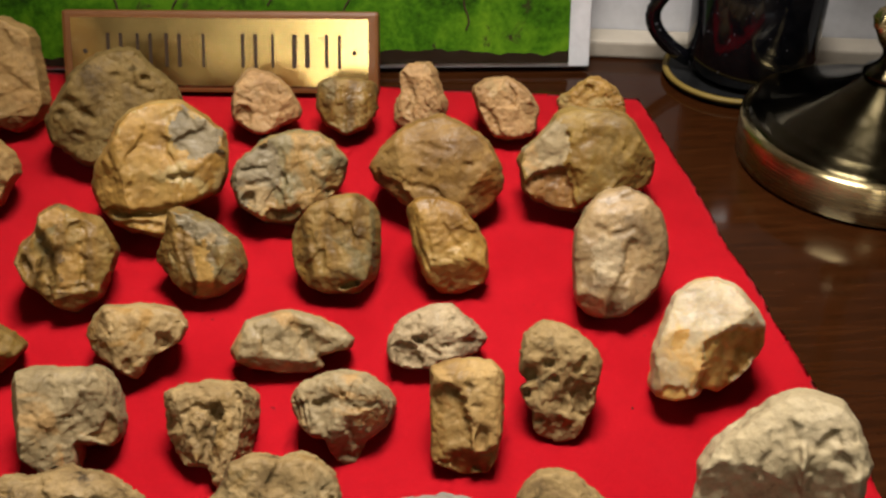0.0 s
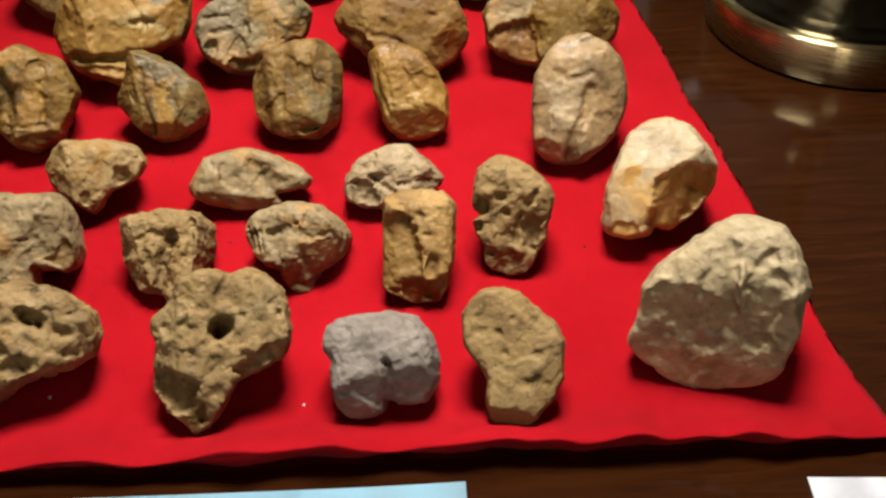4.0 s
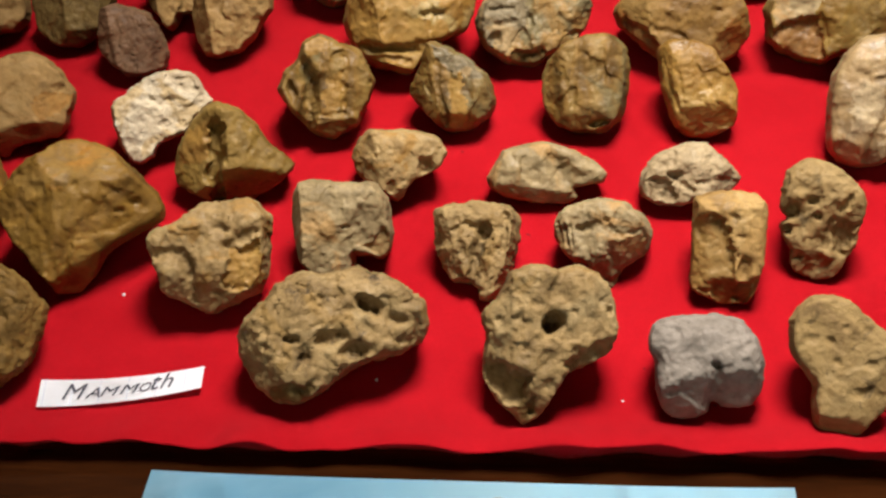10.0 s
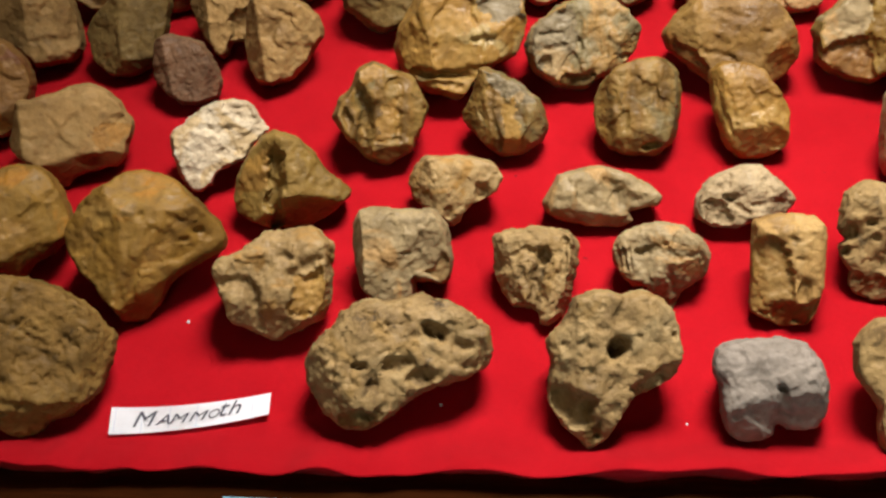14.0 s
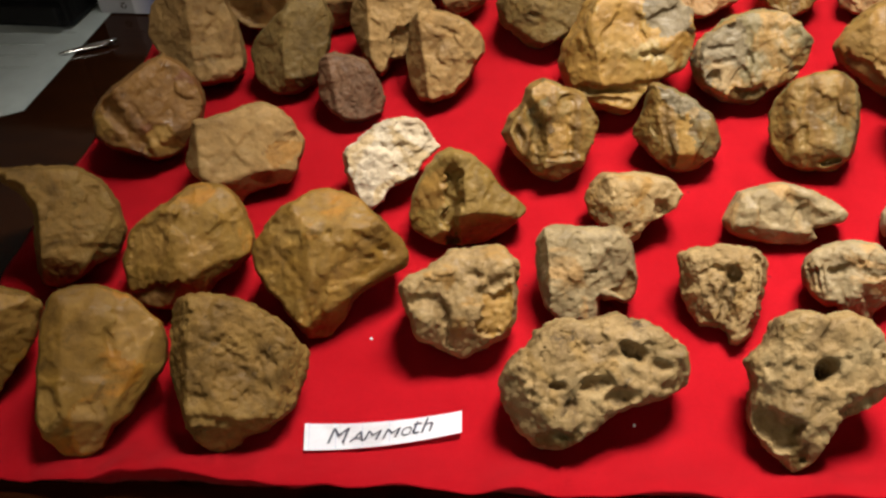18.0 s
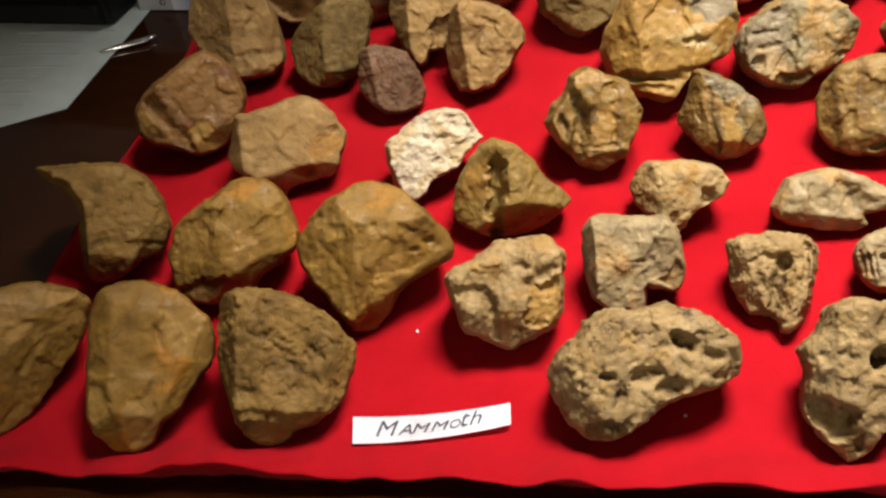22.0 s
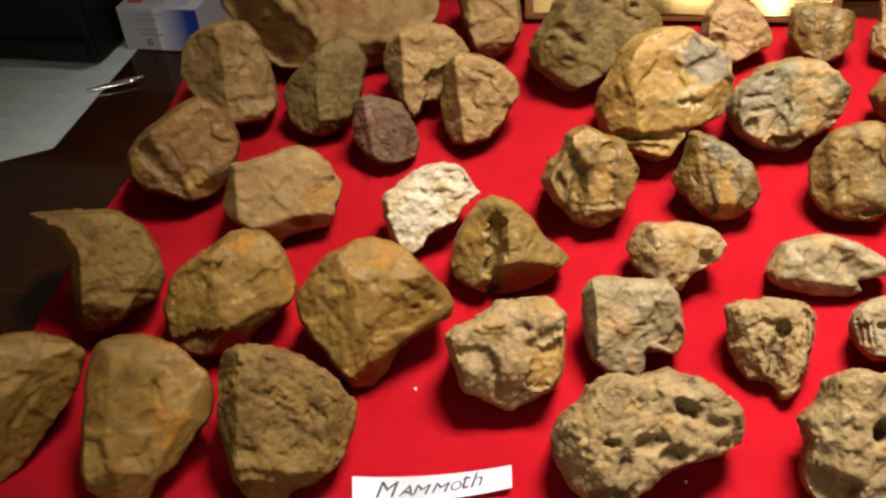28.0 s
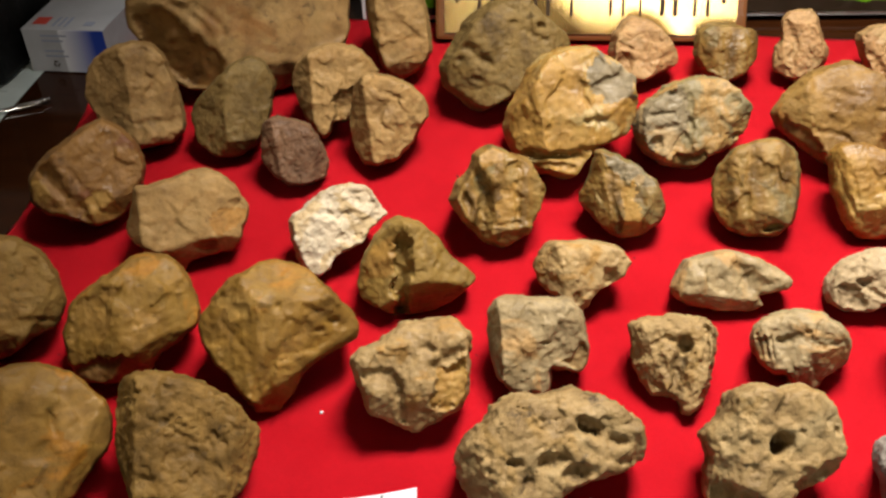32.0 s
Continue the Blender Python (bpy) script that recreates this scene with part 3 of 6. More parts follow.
sheet = part("printed_sheet", sheet_mesh(0.234, 0.3, 0.0015), glossy_sheet())
sheet.matrix_basis = Matrix.Translation((-0.0493, 0.3622, -0.0006)) @ Matrix.Rotation(radians(12), 4, "Z") @ Matrix.Scale(0.965, 4)
tagged(sheet, "pale blue glossy printed sheet lying on the desk", "paper")
spot = lathe([(0, 0.0009), (0.0034, 0.0009), (0.003, 0.0011), (0, 0.0011)], 24)
bmesh.ops.translate(spot, vec=(0.012, -0.0105, 0), verts=spot.verts)
part("printed_white_shape", spot, FAINT_WHITE, sheet, "white printed shape")

second = part("printed_sheet", sheet_mesh(0.216, 0.279, 0.001), PAPER)
second.matrix_basis = Matrix.Translation((0.2673, 0.4237, -0.0006)) @ Matrix.Rotation(radians(10.4), 4, "Z") @ Matrix.Scale(0.85, 4)
tagged(second, "white sheet with a dark printed line on the desk", "paper")
part("printed_line", box((0.12, 0.0016, 0.0003), (-0.04, -0.02, 0.0008), 0.0, Matrix.Rotation(radians(-38), 4, "Z")), INK, second)

note_paper = part("note_sheet", prism([(-0.78, 0.56), (-0.6, 0.486), (-0.505, 0.563), (-0.542, 0.82)], -0.0009, -0.0006), NOTE_PAPER)
tagged(note_paper, "pale note sheet with faint writing lying on the desk", "paper")
for k in range(7):
    part("faint_line", box((0.075 - 0.012 * (k % 3), 0.0022, 0.0003), (0, 0, 0), 0.0, Matrix.Translation((-0.575 + 0.001 * k, 0.556 + 0.016 * k, -0.0004)) @ Matrix.Rotation(radians(9), 4, "Z")), FAINT_INK, note_paper)

tray = empty("black_device", (-0.682, 0.7412, -0.0005), radians(4), 1.15)
tagged(tray, "black plastic device standing on the note sheet", "device")
part("case", box((0.245, 0.16, 0.07), (0, 0, 0.036), 0.004), BLACK_PLASTIC, tray)
part("front_lip", box((0.24, 0.006, 0.012), (0, -0.083, 0.012), 0.002), BLACK_PLASTIC, tray)
stack = part("paper_stack", box((0.12, 0.1, 0.01), (0, 0, 0.005), 0.001), PAPER)
stack.matrix_basis = Matrix.Translation((-0.7, 0.745, 0.0813)) @ Matrix.Rotation(0.27, 4, "Z")
tagged(stack, "small stack of white paper on the black device", "paper")

carton = empty("carton", (-0.5303, 0.6865, -0.0005), radians(5), 1.12)
tagged(carton, "white and blue printed carton lying on the desk", "carton")
part("carton_body", box((0.053, 0.12, 0.028), (0.0265, 0.06, 0.014), 0.0006), plain("dull_white_card", (0.36, 0.37, 0.39), 0.7), carton)


def blue_fade():
    n = Nodes("blue_carton_print")
    along = n.add("ShaderNodeSeparateXYZ", {0: n.place(False)}).outputs[0]
    return n.done(Base_Color=n.mix(n.grey(along, 0.026, 0.046), (0.6, 0.62, 0.66), (0.01, 0.04, 0.3)), Roughness=0.45)


part("blue_panel", box((0.029, 0.0003, 0.0272), (0.0385, -0.0003, 0.014)), blue_fade(), carton, "fading blue print")
for k, wide in enumerate((0.017, 0.014, 0.0, 0.013, 0.015)):
    if wide:
        part("print_line", box((wide, 0.0002, 0.0012), (0.012 + wide / 2, -0.0004, 0.024 - 0.0033 * k)), GREY_INK, carton)
for k in range(3):
    part("mark", box((0.0026, 0.0003, 0.0008), (0.0, 0, 0.0015), 0.0, Matrix.Translation((0.0175, -0.0004, 0.0055)) @ Matrix.Rotation(radians(120 * k), 4, "Y")), INK, carton)
part("red_mark", box((0.009, 0.009, 0.0003), (0.009, 0.011, 0.0282)), RED_INK, carton, "red printed square")
for k in range(3):
    part("print_line", box((0.0016, 0.012, 0.0003), (0.019 + 0.004 * k, 0.01, 0.0282)), GREY_INK, carton)
part("round_mark", box((0.006, 0.005, 0.0003), (0.041, 0.008, 0.0282)), GREY_INK, carton)

for dx, dy, turn in ((0.0, 0.0, 0.0), (0.004, 0.004, 0.08)):
    pen = part("pen", tube([(0.0, 0, 0), (0.004, 0, 0), (0.014, 0, 0), (0.026, 0, 0), (0.03, 0, 0)], 0.0014, 12, (0.35, 0.7, 1, 1, 0.8)), CHROME, None, "", True)
    pen.matrix_basis = Matrix.Translation((-0.5231 + dx, 0.6266 + dy, 0.0013)) @ Matrix.Rotation(radians(32.7) + turn, 4, "Z") @ Matrix.Scale(1.07, 4)
    tagged(pen, "short slim chrome metal rod lying on paper edge", "rod", "two chrome rods")


def slip_place(s, h, lift=0.0):
    """A place on the curved paper slip: s along it, h across it, both 0 to 1."""
    y = 0.3907 + 0.0036 * s + 0.0072 * s * s + h * (0.014 - 0.0028 * s)
    return flat(-0.1326 - (0.0027 - 0.0015 * s) * h + 0.0608 * s, y, 0.0046 + 0.001 * s ** 3 + 0.0006 * (1 - s) ** 4 + lift)


bm = bmesh.new()
grid = [[bm.verts.new(slip_place(i / 40, j / 4)) for i in range(41)] for j in range(5)]
for j in range(4):
    for i in range(40):
        bm.faces.new((grid[j][i], grid[j][i + 1], grid[j + 1][i + 1], grid[j + 1][i]))
bmesh.ops.solidify(bm, geom=bm.faces[:], thickness=-0.00015)
slip = part("paper_label", bm, PAPER)
tagged(slip, "curled white paper slip with a handwritten word", "label")
for k in range(6):
    s0 = 0.03 + k * 0.172
    bm = bmesh.new()
    edge = [[bm.verts.new(slip_place(s0 + ds, h / 6, 0.00025)) for h in range(7)] for ds in (0, 0.004)]
    for h in range(6):
        bm.faces.new((edge[0][h], edge[1][h], edge[1][h + 1], edge[0][h + 1]))
    part("ruled_line", bm, plain("faint_blue_rule", (0.5, 0.55, 0.66), 0.8), slip)

x = 0.15
for letter, tall, wide in (("M", 0.58, 0.15), ("A", 0.4, 0.09), ("M", 0.38, 0.12), ("M", 0.38, 0.12), ("O", 0.36, 0.07), ("t", 0.56, 0.06), ("h", 0.62, 0.08)):
    writing = bpy.data.curves.new("letter", "FONT")
    writing.body, writing.size, writing.offset, writing.shear = letter, 1.0, 0.0, 0.35
    holder = bpy.data.objects.new("letter", writing)
    data = bpy.data.meshes.new_from_object(holder)
    bpy.data.objects.remove(holder)
    xs, ys = [v.co.x for v in data.vertices], [v.co.y for v in data.vertices]
    for v in data.vertices:
        a = (v.co.x - min(xs)) / (max(xs) - min(xs))
        c = (v.co.y - min(ys)) / (max(ys) - min(ys))
        v.co = slip_place(x + a * wide, 0.2 + 0.12 * x + c * tall, 0.0005)
    data.name = "letter"
    data.materials.append(PENCIL)
    ob = new("letter", data)
    ob.parent = slip
    x += wide + (0.0 if tall < 0.5 else -0.008)

# lint and crumbs on the felt
for x, y, size, material in ((-0.118, 0.457, 0.0007, CARD_WHITE), (0.251, 0.446, 0.0006, CARD_WHITE), (-0.006, 0.41, 0.0006, CARD_WHITE), (0.087, 0.401, 0.0005, CARD_WHITE),
                             (-0.022, 0.387, 0.0007, INK), (0.148, 0.587, 0.0006, INK), (-0.071, 0.638, 0.0006, INK), (0.204, 0.488, 0.0005, INK)):
    bm = bmesh.new()
    bmesh.ops.create_icosphere(bm, subdivisions=2, radius=size)
    for v in bm.verts:
        v.co *= 1 + 0.4 * noise.noise(v.co * 2000)
    crumb = part("crumb", bm, material)
    crumb.matrix_basis = Matrix.Translation(flat(x, y, 0.0022))
    tagged(crumb, "tiny crumb lying on the red felt cloth", "crumb", "crumbs on the cloth")

# ---- the stones ----
LATTICE = np.random.RandomState(11).uniform(-1, 1, (48, 48, 48))
count = 0


def cloud(p, octaves=4, gain=0.55):
    """Smooth noise of several octaves, about -1 to 1, at an array of points."""
    total, size = 0.0, 1.0
    for k in range(octaves):
        q = p * 2.03 ** k + 13.7 * k
        low = np.floor(q).astype(np.int64)
        t = q - low
        t = t * t * (3 - 2 * t)
        low, value = low % 48, 0.0
        for i in (0, 1):
            for j in (0, 1):
                for m in (0, 1):
                    weight = (t[..., 0] if i else 1 - t[..., 0]) * (t[..., 1] if j else 1 - t[..., 1]) * (t[..., 2] if m else 1 - t[..., 2])
                    value = value + weight * LATTICE[(low[..., 0] + i) % 48, (low[..., 1] + j) % 48, (low[..., 2] + m) % 48]
        total = total + size * value
        size *= gain
    return total


def rounded(corners, times=2):
    """A closed line with its corners cut off."""
    line = np.array(corners, dtype=float)
    for k in range(times):
        after = np.roll(line, -1, axis=0)
        line = np.stack((0.86 * line + 0.14 * after, 0.14 * line + 0.86 * after), 1).reshape(-1, 2)
    return line


def depth_in(line, p):
    """Signed distance to a closed line: below zero inside it."""
    near, inside = np.full(p.shape[:-1], 1e9), np.zeros(p.shape[:-1], dtype=bool)
    for a, b in zip(line, np.roll(line, -1, axis=0)):
        way, off = b - a, p - a
        along = np.clip(off @ way / max(way @ way, 1e-9), 0, 1)
        near = np.minimum(near, np.linalg.norm(off - along[..., None] * way, axis=-1))
        if a[1] != b[1]:
            inside ^= ((a[1] > p[..., 1]) != (b[1] > p[..., 1])) & (p[..., 0] < way[0] * (p[..., 1] - a[1]) / way[1] + a[0])
    return np.where(inside, -near, near)


def most(a, b, k):
    """The larger of two, rounded where they meet."""
    h = np.clip(0.5 + 0.5 * (a - b) / k, 0, 1)
    return b + (a - b) * h + k * h * (1 - h)


def fall(x):
    """1 at 0 and below, 0 from 1 on."""
    x = np.clip(1.0 - x, 0, 1)
    return x * x * (3 - 2 * x)


def skin(f, low, step):
    """The surface where a field of values on a grid passes zero, as points and four-sided faces."""
    inner = f < 0
    cells = sum(inner[i:i - 1 or None, j:j - 1 or None, k:k - 1 or None].astype(np.int8) for i in (0, 1) for j in (0, 1) for k in (0, 1))
    at = np.argwhere((cells > 0) & (cells < 8))
    index = np.full(cells.shape, -1, dtype=np.int64)
    index[tuple(at.T)] = np.arange(len(at))
    spot, hits = np.zeros((len(at), 3)), np.zeros(len(at))
    for axis in range(3):
        for i in (0, 1):
            for j in (0, 1):
                start = np.insert(np.array((i, j)), axis, 0)
                end = start + np.eye(3, dtype=int)[axis]
                a, b = f[tuple((at + start).T)], f[tuple((at + end).T)]
                cross = (a < 0) != (b < 0)
                t = np.where(cross, a / np.where(cross, a - b, 1), 0)
                spot += cross[:, None] * (start + t[:, None] * (end - start))
                hits += cross
    spot = (at + spot / hits[:, None]) * step + low
    faces = []
    for axis in range(3):
        a, b = np.moveaxis(inner, axis, 0)[:-1], np.moveaxis(inner, axis, 0)[1:]
        ids = np.moveaxis(index, axis, 0)
        where = np.argwhere(a != b)
        where = where[(where[:, 1] > 0) & (where[:, 2] > 0)]
        s, u, v = where.T
        quad = np.stack((ids[s, u - 1, v - 1], ids[s, u, v - 1], ids[s, u, v], ids[s, u - 1, v]), 1)
        flip = ~a[s, u, v] if axis != 1 else a[s, u, v]
        quad[flip] = quad[flip][:, ::-1]
        faces.append(quad)
    return spot, np.concatenate(faces)


def stone(label, material, place, turn, depth, outline, marks=(), edge=0.5, taper=0.15, rough=0.06, fine=0.011, broken=0.12, cells=24, spongy=0.0, back=1.3):
    """A rock, in centimetres: a block with the outline of its face, rounded at the edge, broken into sloping flats; pits, bumps, grooves
    and sunken or crusted patches in its face; fractured, rough and grainy all over. It lies flat on the cloth."""
    global count
    count += 1
    seed = np.random.RandomState(count)
    shift = seed.uniform(0, 40, 3)
    line = rounded(outline)
    low, high = line.min(0) - 0.5, line.max(0) + 0.5
    wide = high - low
    step = max(0.05, 0.0125 * max(wide))
    us, vs = np.arange(low[0], high[0], step), np.arange(low[1], high[1], step)
    p = np.stack(np.meshgrid(us, vs, indexing="ij"), -1)
    flat3 = np.concatenate((p, np.zeros(p.shape[:2] + (1,))), -1) + shift
    big, small = cloud(flat3 * 0.9, 4), cloud(flat3 * 3.1, 4, 0.6)
    wander = np.stack((cloud(flat3 * 1.3 + 7, 4), cloud(flat3 * 1.3 + 19, 4)), -1)
    p_rough = p + 0.1 * wander
    rim = depth_in(line, p + 0.07 * wander + 0.5 * rough * np.stack((small, small[::-1, ::-1]), -1)) - 0.035
    edge *= 0.8
    bend = np.clip(-rim / edge, 0, 1)
    top = depth - min(edge, 0.8 * depth) * (1 - np.sqrt(1 - (1 - bend) ** 2))
    kinds = np.zeros(p.shape[:2], dtype=np.int32)
    stuff = [material]
    for kind, *a in marks:
        if kind == "slope":
            x, y, az, lean, h = a
            along = (p - (x, y)) @ (math.cos(radians(az)), math.sin(radians(az)))
            # no steeper than brings it down to the outline
            reach = ((line - (x, y)) @ (math.cos(radians(az)), math.sin(radians(az)))).max()
            plane = h - along * min(math.tan(radians(lean)), max(h - 0.1, 0.1) / max(reach, 0.2)) + (0.02 + 0.25 * rough) * big
            top = -most(-top, -plane, 0.06)
    # fractured flats, large and small, each with a tilt of its own
    for many, lean, most_off, crisp in ((cells, 0.8 * broken, 0.1, 24), (4 * cells, 1.1 * broken, 0.025, 60)):
        heart = seed.uniform(low, high, (many, 2))
        tilt = seed.normal(size=(many, 2)) * lean
        away = np.linalg.norm((p + 0.2 * wander)[..., None, :] - heart, axis=-1) * seed.uniform(0.8, 1.25, many)
        weight = np.exp(-crisp * (away - away.min(-1)[..., None]))
        weight /= weight.sum(-1)[..., None]
        top = top + (weight * np.clip(((p[..., None, :] - heart) * tilt).sum(-1) + 0.3 * lean * seed.normal(size=many), -most_off, most_off)).sum(-1)
    for kind, *a in marks:
        if kind in ("pit", "bump"):
            x, y, rx, ry, spin, h = a
            c, s = math.cos(radians(spin)), math.sin(radians(spin))
            off = p_rough - (x, y)
            r = np.hypot((off[..., 0] * c + off[..., 1] * s) / rx, (off[..., 1] * c - off[..., 0] * s) / ry)
            top = top + h * fall(r * 0.8) if kind == "bump" else top - h * fall(1.5 * (r - 0.45)) * (1 + 0.25 * small)
        elif kind == "groove":
            path, size, h = a
            r = np.full(p.shape[:2], 1e9)
            for s, e in zip(path, path[1:]):
                way = np.subtract(e, s)
                off = p_rough - s
                along = np.clip(off @ way / (way @ way), 0, 1)
                r = np.minimum(r, np.linalg.norm(off - along[..., None] * way, axis=-1) / (size * (0.55 + 0.45 * np.sin(math.pi * (0.15 + 0.7 * along)))))
            top = top - h * (0.68 + 0.35 * big) * fall(1.2 * (r - 0.15))
        elif kind == "patch":
            corners, h, mineral = a
            d = depth_in(rounded(corners, 1), p + 0.24 * wander + 0.1 * small[..., None])
            top = top - h * (1 + 0.3 * big) * fall(0.5 + d / (0.12 + 0.3 * h))
            if mineral:
                stuff.append(mineral)
                kinds[d < 0] = len(stuff) - 1
    if spongy:
        hole = cloud(flat3 * 2.4 + 31, 3, 0.6)
        top = top - spongy * 2.2 * np.clip(hole - 0.28, 0, 0.5) - spongy * 0.7 * np.clip(np.abs(small) - 0.35, 0, 1)
    crease = 1 - np.abs(cloud(flat3 * 1.1 + 3, 3, 0.6)) * 2
    top = top + 0.45 * rough * big + 0.85 * rough * np.abs(small) - 0.5 * rough * np.clip(crease - 0.72, 0, 0.15)
    # the solid: its side, its face, its back, and the cloth under it
    spin = np.array(Euler([radians(a) for a in turn]).to_matrix())
    down = -spin[2]
    zs = np.arange(-back * depth - 0.4, top.max() + 0.4, step)
    z = zs[None, None, :]
    slant = np.sqrt(1 + sum(g * g for g in np.gradient(top, step)))
    side = (rim[..., None] + taper * np.clip(-z, 0, None) + 0.12 * np.clip(z, 0, None)) / (1 + 0.3 * taper)
    f = most(side, (z - top[..., None]) / np.minimum(slant, 4)[..., None], 0.08)
    f = most(f, -z - back * depth, 0.3)
    lying = place[2] * 100 - 0.17
    f = most(f, (p @ down[:2])[..., None] + z * down[2] - lying, 0.06)
    spot, faces = skin(f, np.array((low[0], low[1], zs[0])), step)
    # grain and small chips on all sides
    normal = np.zeros_like(spot)
    corners = spot[faces]
    way = np.cross(corners[:, 2] - corners[:, 0], corners[:, 3] - corners[:, 1])
    for k in range(4):
        for m in range(3):
            normal[:, m] += np.bincount(faces[:, k], way[:, m], len(spot))
    normal /= np.linalg.norm(normal, axis=1)[:, None] + 1e-12
    mean = 0.25 * wide.sum()
    aside = 1 - 0.6 * np.clip(normal[:, 2], 0, 1)
    lump, grain = cloud((spot + shift) * 1.5 + 5, 4), cloud((spot + shift) * 6.5, 3, 0.6)
    lift = 0.6 * rough * aside * lump - 0.6 * rough * aside * np.abs(cloud((spot + shift) * 3 + 9, 3)) + fine * 1.7 * grain
    lift *= np.clip((lying - spot @ down) / 0.15, 0, 1)
    spot = spot + lift[:, None] * normal
    data = bpy.data.meshes.new("stone")
    data.from_pydata((spot * 0.01).tolist(), [], faces.tolist())
    for each in stuff:
        data.materials.append(each)
    if len(stuff) > 1:
        middle = corners.mean(1)
        i = np.clip(((middle[:, 0] - low[0]) / step).astype(int), 0, len(us) - 1)
        j = np.clip(((middle[:, 1] - low[1]) / step).astype(int), 0, len(vs) - 1)
        data.polygons.foreach_set("material_index", np.where(middle[:, 2] > 0, kinds[i, j], 0).astype(np.int32))
    data.shade_smooth()
    ob = new("stone", data)
    ob.matrix_basis = pose(*place, *turn)
    return tagged(ob, label, "stone", "stones on the red cloth")



stone("large pale cream boulder with a broken rough front", CREAM, (0.1440, 0.4624, 0.0287), (50.2, -10.5, -2.8), 2.77,
      [(0.81, 3.24), (-0.34, 2.68), (-1.43, 1.98), (-2.26, 1.26), (-2.68, 0.54), (-2.96, -0.47), (-3.24, -1.55), (-2.81, -2.18), (-2.12, -2.73), (-1.15, -3.13), (-0.20, -3.24), (1.53, -3.08), (2.32, -2.57), (2.84, -1.32), (3.17, 0.17), (3.24, 1.14), (2.92, 1.97), (2.46, 2.66), (1.81, 3.06)],
      [("slope", -0.71, 0.66, -94, 50, 2.77),
       ("slope", -2.02, -0.02, 196, 30, 2.71),
       ("slope", 2.47, 0.82, -9, 35, 2.71),
       ("slope", 0.07, 1.88, 101, 30, 2.77),
       ("slope", -0.58, -1.62, -84, 66, 2.35),
       ("patch", [(-1.95, -0.70), (-1.04, 0.57), (0.06, 0.24), (0.45, 0.00), (0.58, -1.06), (0.06, -1.77), (-0.97, -1.50)], 0.17, None),
       ("patch", [(1.15, 1.14), (2.09, 1.61), (2.40, 0.42), (1.71, -1.70), (0.89, -1.72), (0.96, 0.01)], 0.22, None),
       ("groove", [(0.90, 1.34), (0.86, -0.26)], 0.23, -0.35),
       ("groove", [(-2.95, -1.34), (-2.28, -0.91), (-1.76, -0.63), (-0.84, 0.53), (0.19, 0.13)], 0.31, -0.16),
       ("groove", [(0.60, 1.88), (0.53, 0.54), (0.58, -1.06)], 0.44, 0.28),
       ("bump", 2.59, 0.03, 0.46, 0.64, 1, 0.30),
       ("bump", 1.97, 1.08, 0.31, 0.26, 1, 0.20)], edge=1.3, rough=0.06, cells=40, broken=0.1)
stone("glossy white and orange quartz stone with a stepped face", QUARTZ, (0.1220, 0.5418, 0.0262), (55.7, -8.7, -0.5), 2.14,
      [(-0.46, 2.52), (0.49, 2.57), (1.43, 2.15), (2.05, 1.41), (2.48, 0.60), (2.29, -0.36), (1.82, -1.16), (1.12, -1.80), (0.34, -2.25), (-0.17, -2.04), (-0.51, -2.48), (-1.42, -2.57), (-2.23, -2.36), (-2.48, -1.94), (-2.38, -0.95), (-2.06, 0.03), (-1.73, 0.84), (-1.25, 1.89)],
      [("slope", -0.60, 0.48, 94, 30, 2.14),
       ("slope", -2.15, -0.92, 189, 50, 1.93),
       ("patch", [(-0.03, 0.31), (2.51, 0.61), (2.29, -0.66), (0.63, -2.29), (-0.32, -2.21)], 0.50, QUARTZ_AMBER),
       ("slope", -0.10, -1.10, -36, 40, 2.03),
       ("patch", [(-2.31, -1.85), (-0.60, -1.81), (-0.60, -2.49), (-2.23, -2.39)], 0.12, QUARTZ_AMBER),
       ("groove", [(0.66, -0.17), (0.51, -2.06)], 0.21, 0.20),
       ("groove", [(1.46, -0.18), (1.09, -1.59)], 0.25, 0.15),
       ("groove", [(-1.60, 0.66), (-1.37, 1.60)], 0.18, 0.08),
       ("patch", [(-1.37, 0.49), (-0.44, 0.63), (-0.75, -0.07), (-1.37, -0.22)], 0.05, QUARTZ_AMBER)], edge=0.6, rough=0.025, fine=0.006, broken=0.06, taper=0.2)
stone("flat buff stone with a curved hooked foot", BUFF, (0.0723, 0.4263, 0.0214), (46.3, -4.4, 4.9), 1.10,
      [(-1.15, 2.50), (0.08, 2.55), (0.69, 2.07), (1.43, 1.46), (1.83, 0.65), (1.76, -0.64), (1.42, -1.38), (0.82, -2.13), (0.14, -2.55), (-0.53, -2.49), (-0.94, -1.96), (-1.01, -1.35), (-0.87, -0.60), (-1.21, -0.27), (-1.62, 0.14), (-1.83, 0.82), (-1.77, 1.64), (-1.49, 2.20)],
      [("slope", 0.01, -1.87, -99, 62, 0.88),
       ("slope", 0.94, -0.64, -19, 22, 1.05),
       ("groove", [(0.14, 0.75), (-0.19, -0.78)], 0.53, -0.06),
       ("pit", -1.06, 0.94, 0.24, 0.19, 1, 0.13),
       ("pit", -0.52, 0.88, 0.16, 0.16, 1, 0.10),
       ("pit", -0.32, 0.21, 0.24, 0.19, 21, 0.12),
       ("pit", 0.01, 1.42, 0.19, 0.13, 1, 0.10),
       ("pit", 0.94, 0.16, 0.33, 0.21, 1, 0.10),
       ("pit", 0.54, -0.77, 0.40, 0.27, 31, 0.12)], edge=0.45, rough=0.035, fine=0.013, cells=9, broken=0.05)
